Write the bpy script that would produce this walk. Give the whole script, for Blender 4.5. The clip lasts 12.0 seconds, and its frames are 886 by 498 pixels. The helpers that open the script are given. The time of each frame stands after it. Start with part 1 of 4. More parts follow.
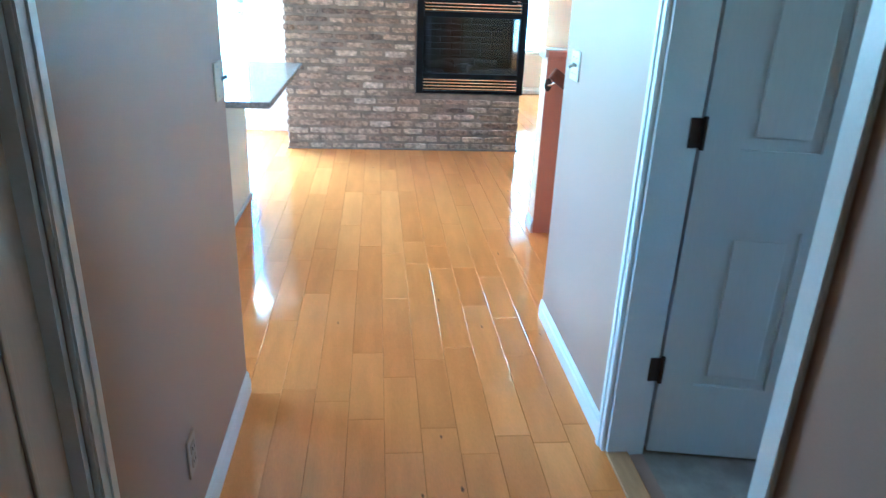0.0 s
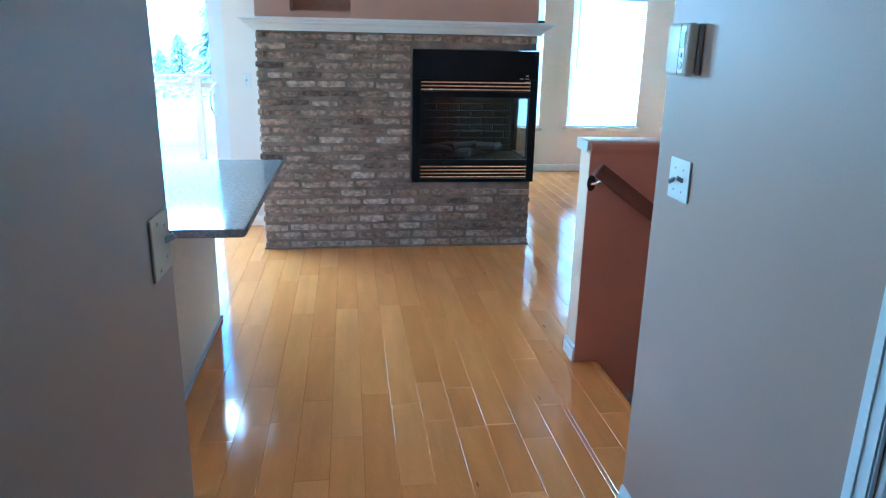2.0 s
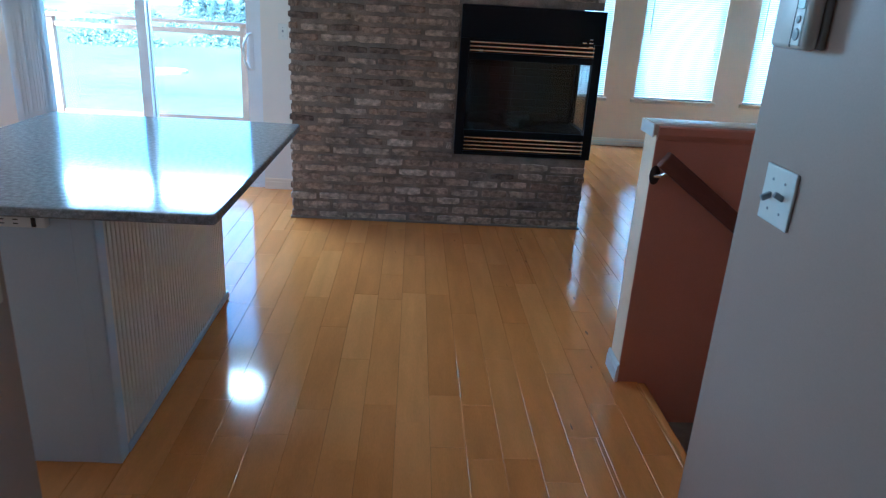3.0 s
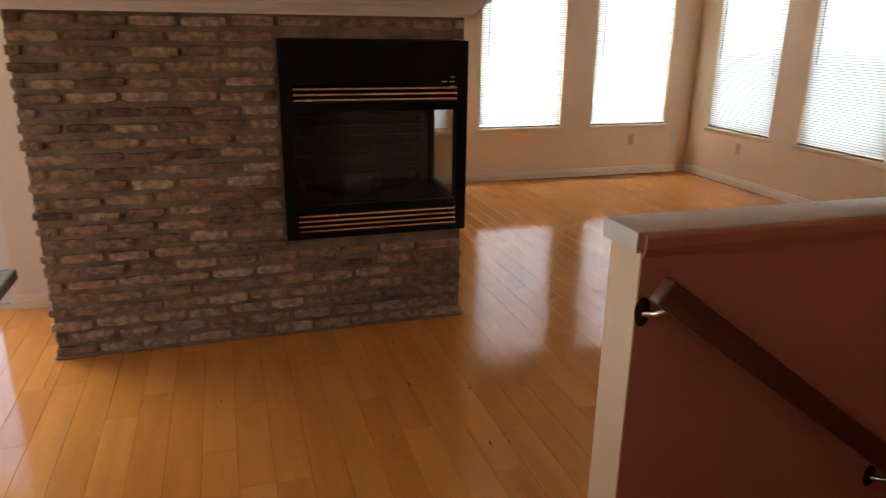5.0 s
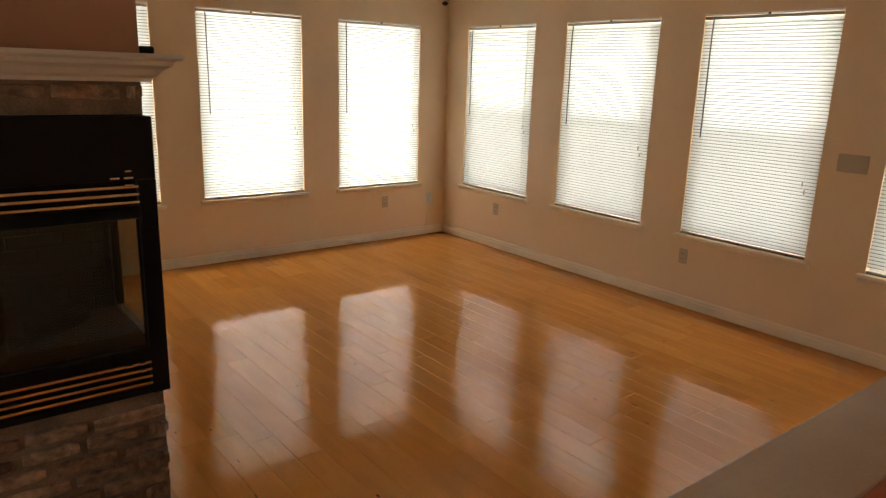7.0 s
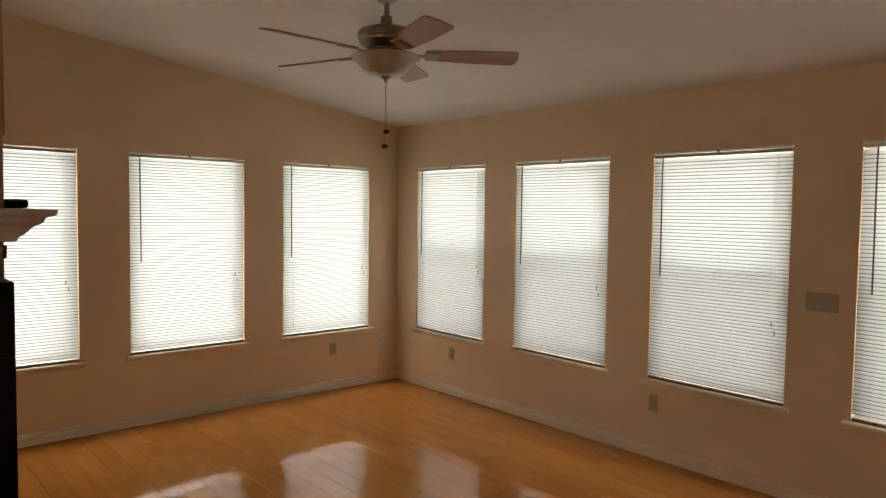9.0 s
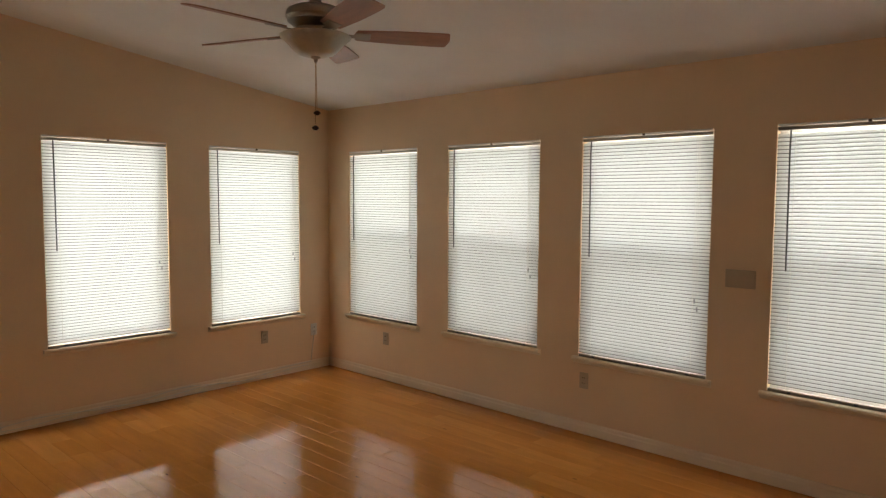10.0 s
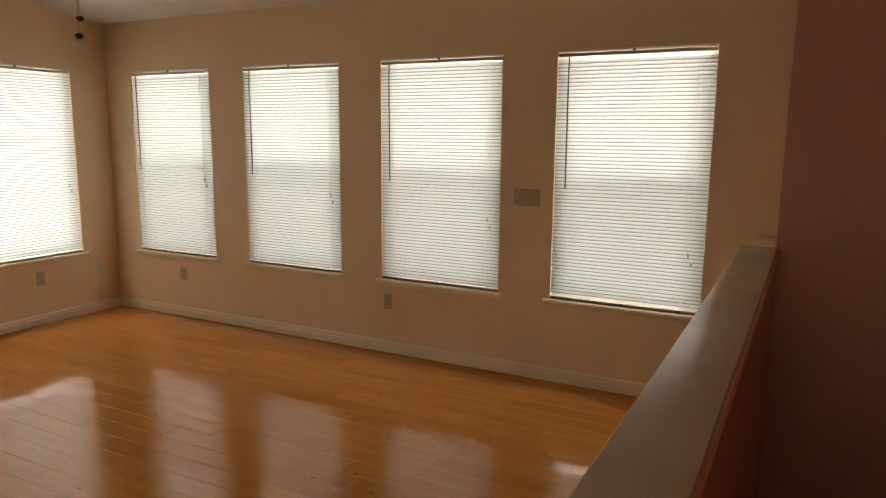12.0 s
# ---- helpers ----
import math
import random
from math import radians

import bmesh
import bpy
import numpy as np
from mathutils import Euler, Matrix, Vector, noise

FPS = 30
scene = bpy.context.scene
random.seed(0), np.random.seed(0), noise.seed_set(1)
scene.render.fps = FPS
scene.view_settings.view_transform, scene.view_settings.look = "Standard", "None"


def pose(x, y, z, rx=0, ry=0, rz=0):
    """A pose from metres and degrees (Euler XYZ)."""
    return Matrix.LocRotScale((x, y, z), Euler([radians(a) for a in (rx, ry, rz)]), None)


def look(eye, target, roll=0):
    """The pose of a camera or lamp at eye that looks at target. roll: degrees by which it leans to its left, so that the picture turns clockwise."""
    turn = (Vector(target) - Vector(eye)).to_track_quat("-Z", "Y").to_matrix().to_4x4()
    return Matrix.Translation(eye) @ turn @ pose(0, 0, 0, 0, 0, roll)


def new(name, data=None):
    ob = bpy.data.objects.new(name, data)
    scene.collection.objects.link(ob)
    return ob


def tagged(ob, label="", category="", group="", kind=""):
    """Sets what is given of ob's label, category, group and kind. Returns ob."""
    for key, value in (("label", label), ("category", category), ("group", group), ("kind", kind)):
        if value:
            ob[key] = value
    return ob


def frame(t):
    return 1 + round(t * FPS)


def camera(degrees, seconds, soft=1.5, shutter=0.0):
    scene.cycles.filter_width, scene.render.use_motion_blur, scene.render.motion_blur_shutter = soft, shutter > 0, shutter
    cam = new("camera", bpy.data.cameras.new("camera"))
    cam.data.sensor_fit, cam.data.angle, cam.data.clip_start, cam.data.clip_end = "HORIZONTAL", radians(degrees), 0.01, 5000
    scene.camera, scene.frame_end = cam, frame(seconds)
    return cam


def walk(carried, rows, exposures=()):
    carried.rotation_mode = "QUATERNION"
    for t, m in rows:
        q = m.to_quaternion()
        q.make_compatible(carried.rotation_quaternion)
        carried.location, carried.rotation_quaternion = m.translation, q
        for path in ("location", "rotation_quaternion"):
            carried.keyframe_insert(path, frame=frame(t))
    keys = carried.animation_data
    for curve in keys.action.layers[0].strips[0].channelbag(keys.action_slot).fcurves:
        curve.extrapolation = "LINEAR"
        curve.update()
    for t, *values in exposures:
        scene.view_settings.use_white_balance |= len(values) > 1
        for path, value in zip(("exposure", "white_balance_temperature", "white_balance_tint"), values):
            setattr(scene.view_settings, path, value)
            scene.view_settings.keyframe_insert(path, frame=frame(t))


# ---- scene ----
cam = camera(65.5, 12.0, soft=1.25, shutter=0.18)

PATH = [
    (0, (-0.321, -0.606, 1.474), (-0.13, 1.242, 0.732), 2.3),
    (0.5, (-0.291, -0.36, 1.482), (-0.368, 1.543, 0.872), 1.4),
    (1, (-0.273, -0.066, 1.496), (-0.476, 1.846, 0.946), 4.1),
    (1.5, (-0.39, 0.125, 1.504), (-0.339, 2.048, 0.957), 1.9),
    (2, (-0.456, 0.311, 1.505), (-0.191, 2.21, 0.938), 1.2),
    (2.5, (-0.384, 0.514, 1.478), (-0.12, 2.395, 0.85), 3.1),
    (3, (-0.281, 0.794, 1.489), (-0.176, 2.672, 0.81), 3.5),
    (3.2, (-0.277, 0.937, 1.482), (-0.101, 2.829, 0.858), 4.0),
    (4.8, (-0.226, 1.927, 1.527), (0.192, 3.79, 0.932), 1.5),
    (5, (-0.241, 2.06, 1.53), (0.334, 3.876, 0.92), 0.8),
    (5.5, (-0.228, 2.329, 1.562), (0.531, 4.089, 0.991), 1.2),
    (6, (-0.037, 2.568, 1.575), (0.864, 4.281, 1.069), 1.0),
    (6.5, (0.133, 2.786, 1.611), (1.102, 4.468, 1.127), 1.5),
    (7, (0.286, 3.041, 1.635), (1.491, 4.56, 1.145), 1.9),
    (7.5, (0.46, 3.18, 1.658), (1.698, 4.719, 1.344), 0.7),
    (7.7, (0.518, 3.187, 1.677), (1.694, 4.791, 1.473), 0.9),
    (9.5, (0.593, 3.297, 1.678), (1.982, 4.732, 1.575), 0.7),
    (10, (0.588, 3.293, 1.659), (2.048, 4.653, 1.514), 0.4),
    (10.5, (0.599, 3.271, 1.632), (2.128, 4.541, 1.413), 0.1),
    (11, (0.575, 3.26, 1.605), (2.201, 4.394, 1.337), 0.5),
    (11.5, (0.582, 3.24, 1.611), (2.281, 4.255, 1.324), 0.5),
    (12, (0.617, 3.229, 1.592), (2.369, 4.134, 1.263), 0.5),
]
EXPOSURES = [
    (0, 5.35, 3600, -19), (1.0, 4.5, 3500, -17), (2.0, 4.15, 3480, -16), (2.5, 3.95, 3520, -15), (3.02, 3.1, 3800, -10), (3.35, 2.8, 5000, 0),
    (4.8, 2.68, 6600, 10), (5.5, 3.1, 7300, 9), (6.2, 2.87, 8000, 10), (7.0, 2.42, 8250, 11), (9.5, 1.94, 7850, 12), (10.5, 1.86, 8000, 13), (12, 2.05, 8300, 13),
]
walk(cam, [(t, look(e, g, r)) for t, e, g, r in PATH], EXPOSURES)

# ---- light ----
world = bpy.data.worlds.new("sky")
scene.world = world
world.use_nodes = True
_nt = world.node_tree
_sky = _nt.nodes.new("ShaderNodeTexSky")
_sky.sky_type, _sky.sun_disc = "NISHITA", False
_sky.sun_elevation, _sky.sun_rotation = radians(48), radians(200)
_sky.air_density, _sky.dust_density, _sky.ozone_density = 1.0, 1.2, 0.5
_nt.links.new(_sky.outputs[0], _nt.nodes["Background"].inputs[0])
_nt.nodes["Background"].inputs[1].default_value = 0.15
sun = new("sun", bpy.data.lights.new("sun", "SUN"))
sun.data.energy, sun.data.angle, sun.data.color = 3.8, radians(12), (1.0, 0.95, 0.88)
sun.matrix_world = look((-6, -16, 20), (0, 0, 0))


def sky_panel(name, place, target, w, h, power, color=(0.97, 0.985, 1.0)):
    """An area lamp for daylight in a window's opening, real or made up."""
    d = bpy.data.lights.new(name, "AREA")
    d.shape, d.size, d.size_y, d.energy, d.color = "RECTANGLE", w, h, power, color
    ob = new(name, d)
    ob.matrix_world = look(place, target)
    return ob


for wx in (1.429, 2.697, 3.974):
    sky_panel("window_daylight", (wx, 8.90, 1.318), (wx, 0, 1.318), 0.90, 1.52, 12.2)
for wy in (7.954, 6.684, 5.417, 4.143):
    sky_panel("window_daylight", (4.945, wy, 1.318), (0, wy, 1.318), 0.90, 1.52, 10.5)
sky_panel("door_daylight", (-2.35, 6.335, 1.945), (-2.35, 0, 0.6), 1.75, 0.17, 11.5)
# fill from an assumed, unseen west window, added to brighten fireplace and floor
sky_panel("kitchen_fill", (-4.24, 3.4, 1.55), (0, 3.4, 1.3), 1.16, 0.96, 2.1)
# warm fill in a made-up bedroom window, lights the open door and hall
sky_panel("bedroom_fill", (3.29, 0.16, 1.515), (0, 0.16, 1.3), 0.478, 0.566, 0.26, (1.0, 0.82, 0.64))


# ---- materials ----
def surface(name, base, rough=0.5, var=0.08, scale=5.0, fine=90.0, bump=0.02, metal=0.0, coat=0.0, spec=0.5, dark=None, palette=None, rand="object", stretch=(1, 1, 1), spots=0.0, tint=(1, 1, 1)):
    m = bpy.data.materials.new(name)
    m.use_nodes = True
    nt = m.node_tree
    n, l = nt.nodes, nt.links
    b = n["Principled BSDF"]
    tc = n.new("ShaderNodeTexCoord")
    mp = n.new("ShaderNodeMapping")
    mp.inputs["Scale"].default_value = stretch
    l.new(tc.outputs["Object"], mp.inputs[0])
    big = n.new("ShaderNodeTexNoise")
    big.inputs["Scale"].default_value, big.inputs["Detail"].default_value = scale, 5
    fin = n.new("ShaderNodeTexNoise")
    fin.inputs["Scale"].default_value, fin.inputs["Detail"].default_value = fine, 4
    l.new(mp.outputs[0], big.inputs[0])
    l.new(mp.outputs[0], fin.inputs[0])
    if palette:
        src = n.new("ShaderNodeObjectInfo") if rand == "object" else n.new("ShaderNodeNewGeometry")
        ramp = n.new("ShaderNodeValToRGB")
        ramp.color_ramp.interpolation = "LINEAR"
        els = ramp.color_ramp.elements
        while len(els) < len(palette):
            els.new(0.5)
        for i, c in enumerate(palette):
            els[i].position = i / (len(palette) - 1)
            els[i].color = (*c, 1)
        l.new(src.outputs["Random" if rand == "object" else "Random Per Island"], ramp.inputs[0])
        col = ramp.outputs[0]
        shift = n.new("ShaderNodeVectorMath")
        shift.operation = "ADD"
        sc = n.new("ShaderNodeMath")
        sc.operation = "MULTIPLY"
        sc.inputs[1].default_value = 37.0
        l.new(src.outputs["Random" if rand == "object" else "Random Per Island"], sc.inputs[0])
        l.new(tc.outputs["Object"], shift.inputs[0])
        l.new(sc.outputs[0], shift.inputs[1])
        l.new(shift.outputs[0], mp.inputs[0])
    else:
        rgb = n.new("ShaderNodeRGB")
        rgb.outputs[0].default_value = (*base, 1)
        col = rgb.outputs[0]
    lowc = dark or tuple(c * 0.55 for c in base)
    mix = n.new("ShaderNodeMix")
    mix.data_type = "RGBA"
    mix.blend_type = "MIX" if dark else "MULTIPLY"
    rampf = n.new("ShaderNodeMapRange")
    rampf.inputs["From Min"].default_value, rampf.inputs["From Max"].default_value = 0.35, 0.7
    rampf.inputs["To Min"].default_value, rampf.inputs["To Max"].default_value = 0.0, min(1, var * 4) if dark else 1.0
    l.new(big.outputs[0], rampf.inputs[0])
    if dark:
        l.new(rampf.outputs[0], mix.inputs["Factor"])
        mix.inputs["B"].default_value = (*lowc, 1)
        l.new(col, mix.inputs["A"])
    else:
        mix.inputs["Factor"].default_value = 1.0
        g = n.new("ShaderNodeMapRange")
        g.inputs["To Min"].default_value, g.inputs["To Max"].default_value = 1 - var, 1 + var * 0.5
        l.new(rampf.outputs[0], g.inputs[0])
        l.new(col, mix.inputs["A"])
        l.new(g.outputs[0], mix.inputs["B"])
    mix2 = n.new("ShaderNodeMix")
    mix2.data_type, mix2.blend_type = "RGBA", "MULTIPLY"
    mix2.inputs["Factor"].default_value = 1.0
    g2 = n.new("ShaderNodeMapRange")
    g2.inputs["From Min"].default_value, g2.inputs["From Max"].default_value = 0.3, 0.7
    g2.inputs["To Min"].default_value, g2.inputs["To Max"].default_value = 1 - var * 0.7 - spots, 1 + var * 0.3
    l.new(fin.outputs[0], g2.inputs[0])
    l.new(mix.outputs["Result"], mix2.inputs["A"])
    l.new(g2.outputs[0], mix2.inputs["B"])
    l.new(mix2.outputs["Result"], b.inputs["Base Color"])
    rr = n.new("ShaderNodeMapRange")
    rr.inputs["To Min"].default_value, rr.inputs["To Max"].default_value = rough * 0.85, min(1, rough * 1.2)
    l.new(big.outputs[0], rr.inputs[0])
    l.new(rr.outputs[0], b.inputs["Roughness"])
    b.inputs["Metallic"].default_value = metal
    b.inputs["Coat Weight"].default_value = coat
    b.inputs["Coat Roughness"].default_value = 0.08
    b.inputs["Specular IOR Level"].default_value = spec
    b.inputs["Specular Tint"].default_value = (*tint, 1)
    if bump:
        bp = n.new("ShaderNodeBump")
        bp.inputs["Strength"].default_value, bp.inputs["Distance"].default_value = bump * 10, 0.002
        l.new(fin.outputs[0], bp.inputs["Height"])
        l.new(bp.outputs[0], b.inputs["Normal"])
    return m


def glass(name, tint=(1, 1, 1), rough=0.0, facing=0.04):
    """Thin clear glass whose gloss grows at grazing angles."""
    m = bpy.data.materials.new(name)
    m.use_nodes = True
    n, l = m.node_tree.nodes, m.node_tree.links
    n.remove(n["Principled BSDF"])
    tr, gl, mx, lw = n.new("ShaderNodeBsdfTransparent"), n.new("ShaderNodeBsdfGlossy"), n.new("ShaderNodeMixShader"), n.new("ShaderNodeLayerWeight")
    tr.inputs[0].default_value = (*tint, 1)
    gl.inputs["Roughness"].default_value = rough
    lw.inputs[0].default_value = 0.5
    pw, ml = n.new("ShaderNodeMath"), n.new("ShaderNodeMath")
    pw.operation, ml.operation = "POWER", "MULTIPLY_ADD"
    pw.inputs[1].default_value, ml.inputs[1].default_value, ml.inputs[2].default_value = 5.0, 0.9, facing
    l.new(lw.outputs["Facing"], pw.inputs[0])
    l.new(pw.outputs[0], ml.inputs[0])
    l.new(ml.outputs[0], mx.inputs[0])
    l.new(tr.outputs[0], mx.inputs[1])
    l.new(gl.outputs[0], mx.inputs[2])
    l.new(mx.outputs[0], n["Material Output"].inputs[0])
    return m


def slat_material():
    m = bpy.data.materials.new("blind slat vinyl")
    m.use_nodes = True
    n, l = m.node_tree.nodes, m.node_tree.links
    b = n["Principled BSDF"]
    b.inputs["Base Color"].default_value = (0.81, 0.81, 0.79, 1)
    b.inputs["Roughness"].default_value = 0.45
    t, mx = n.new("ShaderNodeBsdfTranslucent"), n.new("ShaderNodeMixShader")
    tex = n.new("ShaderNodeTexNoise")
    tex.inputs["Scale"].default_value = 3
    mr = n.new("ShaderNodeMapRange")
    mr.inputs["To Min"].default_value, mr.inputs["To Max"].default_value = 0.30, 0.38
    l.new(tex.outputs[0], mr.inputs[0])
    t.inputs[0].default_value = (0.83, 0.875, 0.895, 1)
    l.new(mr.outputs[0], mx.inputs[0])
    l.new(b.outputs[0], mx.inputs[1])
    l.new(t.outputs[0], mx.inputs[2])
    l.new(mx.outputs[0], n["Material Output"].inputs[0])
    return m


WALL = surface("cream wall paint", (0.90, 0.685, 0.46), 0.6, var=0.05, scale=1.5, fine=260, bump=0.012)
# base set far darker than the paint, so the hall gets less bounce light
HALLP = surface("darkened hall wall paint", (0.38, 0.255, 0.185), 0.45, var=0.06, scale=1.3, fine=240, bump=0.012)
PALE = surface("pale cream wall paint", (0.84, 0.77, 0.68), 0.55, var=0.05, scale=1.5, fine=260, bump=0.012)
TERRA = surface("terracotta wall paint", (0.64, 0.285, 0.185), 0.42, var=0.07, scale=2, fine=240, bump=0.012)
CHIM = surface("tan terracotta chimney paint", (0.54, 0.30, 0.19), 0.5, var=0.07, scale=2, fine=200, bump=0.015)
CEIL = surface("ceiling white", (0.90, 0.89, 0.86), 0.9, var=0.04, scale=2, fine=160, bump=0.05)
BASEM = surface("cream baseboard paint", (0.93, 0.79, 0.61), 0.35, var=0.04, scale=4, fine=150, bump=0.004)
TRIM = surface("white trim paint", (0.80, 0.79, 0.76), 0.35, var=0.04, scale=4, fine=150, bump=0.004)
CAPM = surface("cream cap paint", (0.68, 0.57, 0.45), 0.24, var=0.08, scale=6, fine=120, bump=0.012)
DOORM = surface("white door paint", (0.78, 0.78, 0.76), 0.4, var=0.04, scale=3, fine=140, bump=0.01, stretch=(1, 1, 0.15))
PLANK = surface("maple plank", (0.6, 0.35, 0.14), 0.095, tint=(1.0, 0.87, 0.66), var=0.10, scale=2.2, fine=45, bump=0.003, spec=0.62,
                palette=[(0.70, 0.268, 0.056), (0.77, 0.312, 0.071), (0.72, 0.284, 0.061), (0.81, 0.34, 0.082), (0.68, 0.258, 0.053), (0.75, 0.30, 0.067)], stretch=(7, 1.0, 1))
PLANKI = surface("maple plank field", (0.6, 0.35, 0.14), 0.095, tint=(1.0, 0.87, 0.66), var=0.10, scale=2.2, fine=45, bump=0.003, spec=0.62, rand="island",
                 palette=[(0.70, 0.268, 0.056), (0.77, 0.312, 0.071), (0.72, 0.284, 0.061), (0.81, 0.34, 0.082), (0.68, 0.258, 0.053), (0.75, 0.30, 0.067)], stretch=(7, 1.0, 1))
KNOT = surface("maple knot", (0.2, 0.09, 0.03), 0.25, var=0.3, scale=60, fine=200, bump=0.0)
SUB = surface("brown subfloor", (0.22, 0.11, 0.04), 0.8)
BRICK = surface("weathered brick", (0.4, 0.3, 0.24), 0.9, var=0.5, scale=5, fine=75, bump=0.2, spots=0.14, stretch=(1, 1, 0.35),
                palette=[(0.43, 0.275, 0.172), (0.66, 0.465, 0.31), (0.37, 0.228, 0.142), (0.58, 0.385, 0.245), (0.80, 0.60, 0.425), (0.39, 0.24, 0.15), (0.66, 0.445, 0.295), (0.21, 0.135, 0.09), (0.42, 0.26, 0.16), (0.76, 0.55, 0.375), (0.30, 0.185, 0.118), (0.58, 0.37, 0.225)])
MORTAR = surface("grey mortar", (0.29, 0.205, 0.14), 0.95, var=0.35, scale=9, fine=140, bump=0.12)
BLACK = surface("black enamelled steel", (0.005, 0.005, 0.006), 0.45, var=0.1, scale=8, fine=200, bump=0.004, spec=0.22)
LINING = surface("dark fire brick", (0.019, 0.0175, 0.016), 0.9, var=0.12, scale=8, fine=60, bump=0.0)
SOOT = surface("firebox lining", (0.014, 0.013, 0.012), 0.9, var=0.2, scale=6, fine=30, bump=0.0)
BRASS = surface("polished brass", (0.76, 0.60, 0.39), 0.25, var=0.08, scale=10, fine=200, metal=1.0, bump=0.002)
CHROME = surface("chrome", (0.75, 0.75, 0.76), 0.15, var=0.03, metal=1.0, bump=0.0)
NICKEL = surface("brushed nickel", (0.42, 0.37, 0.31), 0.3, var=0.08, scale=8, fine=200, metal=1.0, bump=0.004)
BRONZE = surface("dark bronze", (0.07, 0.05, 0.04), 0.4, var=0.1, metal=0.8, bump=0.003)
RAILW = surface("red brown stained wood", (0.16, 0.05, 0.025), 0.33, var=0.2, scale=4, fine=50, bump=0.01, stretch=(1, 8, 8))
BLADEW = surface("reddish wood blade", (0.44, 0.215, 0.13), 0.4, var=0.2, scale=4, fine=60, bump=0.006, stretch=(1, 8, 8))
BOWL = surface("frosted alabaster glass", (0.62, 0.57, 0.47), 0.35, var=0.12, scale=8, fine=40, bump=0.0)
GRANITE = surface("grey granite", (0.38, 0.38, 0.375), 0.09, var=0.3, scale=60, fine=300, bump=0.0, spots=0.15)
BEAD = surface("cream beadboard paint", (0.74, 0.68, 0.56), 0.4, var=0.05, scale=3, fine=120, bump=0.006)
CABW = surface("white cabinet paint", (0.56, 0.62, 0.67), 0.4, var=0.04, scale=3, fine=120, bump=0.004)
PLATE = surface("white plastic", (0.78, 0.76, 0.70), 0.35, var=0.03, bump=0.0)
ALMOND = surface("almond plastic", (0.55, 0.44, 0.31), 0.4, var=0.03, bump=0.0)
HOLE = surface("dark slot", (0.02, 0.02, 0.02), 0.8, bump=0)
GREYP = surface("grey plastic", (0.35, 0.36, 0.37), 0.35, var=0.04, bump=0.0)
TANP = surface("tan plastic", (0.40, 0.30, 0.215), 0.4, var=0.03, bump=0.0)
LCD = surface("liquid crystal screen", (0.30, 0.36, 0.32), 0.15, var=0.03, bump=0.0)
VINYL = surface("white window vinyl", (0.82, 0.83, 0.84), 0.35, var=0.03, bump=0.0)
CARPET = surface("beige carpet", (0.42, 0.35, 0.27), 0.95, var=0.2, scale=12, fine=320, bump=0.2)
DECKW = surface("weathered deck wood", (0.42, 0.31, 0.22), 0.8, var=0.2, scale=3, fine=50, bump=0.05, stretch=(1, 9, 1),
                palette=[(0.40, 0.29, 0.21), (0.47, 0.36, 0.27), (0.43, 0.32, 0.24)])
POSTW = surface("cedar rail wood", (0.42, 0.24, 0.15), 0.7, var=0.2, scale=4, fine=60, bump=0.04)
GRASS = surface("dry lawn", (0.12, 0.145, 0.095), 0.95, var=0.35, scale=0.15, fine=2.5, bump=0.1, dark=(0.19, 0.18, 0.11))
NEEDLE = surface("conifer needles", (0.10, 0.12, 0.10), 0.9, var=0.3, scale=3, fine=20, bump=0.1)
SHRUB = surface("shrub leaves", (0.24, 0.24, 0.17), 0.9, var=0.3, scale=3, fine=20, bump=0.1)
BARK = surface("bark", (0.09, 0.06, 0.04), 0.9, var=0.3, bump=0.1)
SIDING = surface("white siding", (0.78, 0.78, 0.77), 0.6, var=0.04, bump=0.0)
SHINGLE = surface("grey roof shingles", (0.16, 0.16, 0.17), 0.9, var=0.2, scale=3, fine=30, bump=0.1)
PANE = glass("clear window glass")
FIREGLASS = glass("smoked fireplace glass", (0.74, 0.73, 0.71), facing=0.03)
RAILGLASS = glass("clear rail panel", (0.93, 0.97, 0.95))
SLAT = slat_material()


# ---- mesh helpers ----
def box(bm, x0, y0, z0, x1, y1, z1, m=None):
    vs = [bm.verts.new(v) for v in ((x0, y0, z0), (x1, y0, z0), (x1, y1, z0), (x0, y1, z0), (x0, y0, z1), (x1, y0, z1), (x1, y1, z1), (x0, y1, z1))]
    for f in ((0, 3, 2, 1), (4, 5, 6, 7), (0, 1, 5, 4), (1, 2, 6, 5), (2, 3, 7, 6), (3, 0, 4, 7)):
        bm.faces.new([vs[i] for i in f])
    if m is not None:
        bmesh.ops.transform(bm, matrix=m, verts=vs)
    return vs


def rbox(x0, y0, z0, x1, y1, z1, r=0.004, seg=2):
    """A box with rounded edges, as a bmesh."""
    bm = bmesh.new()
    box(bm, x0, y0, z0, x1, y1, z1)
    bmesh.ops.bevel(bm, geom=bm.edges[:], offset=r, segments=seg, affect="EDGES", profile=0.5)
    return bm


def lathe(profile, seg=24, bm=None, m=None):
    """Turn (radius, height) pairs round the z axis."""
    bm = bm or bmesh.new()
    rings = []
    for r, z in profile:
        rings.append([bm.verts.new((r * math.cos(2 * math.pi * i / seg), r * math.sin(2 * math.pi * i / seg), z)) for i in range(seg)])
    for a, b in zip(rings, rings[1:]):
        for i in range(seg):
            bm.faces.new((a[i], a[(i + 1) % seg], b[(i + 1) % seg], b[i]))
    bm.faces.new(rings[0][::-1])
    bm.faces.new(rings[-1])
    if m is not None:
        bmesh.ops.transform(bm, matrix=m, verts=[v for r in rings for v in r])
    return bm


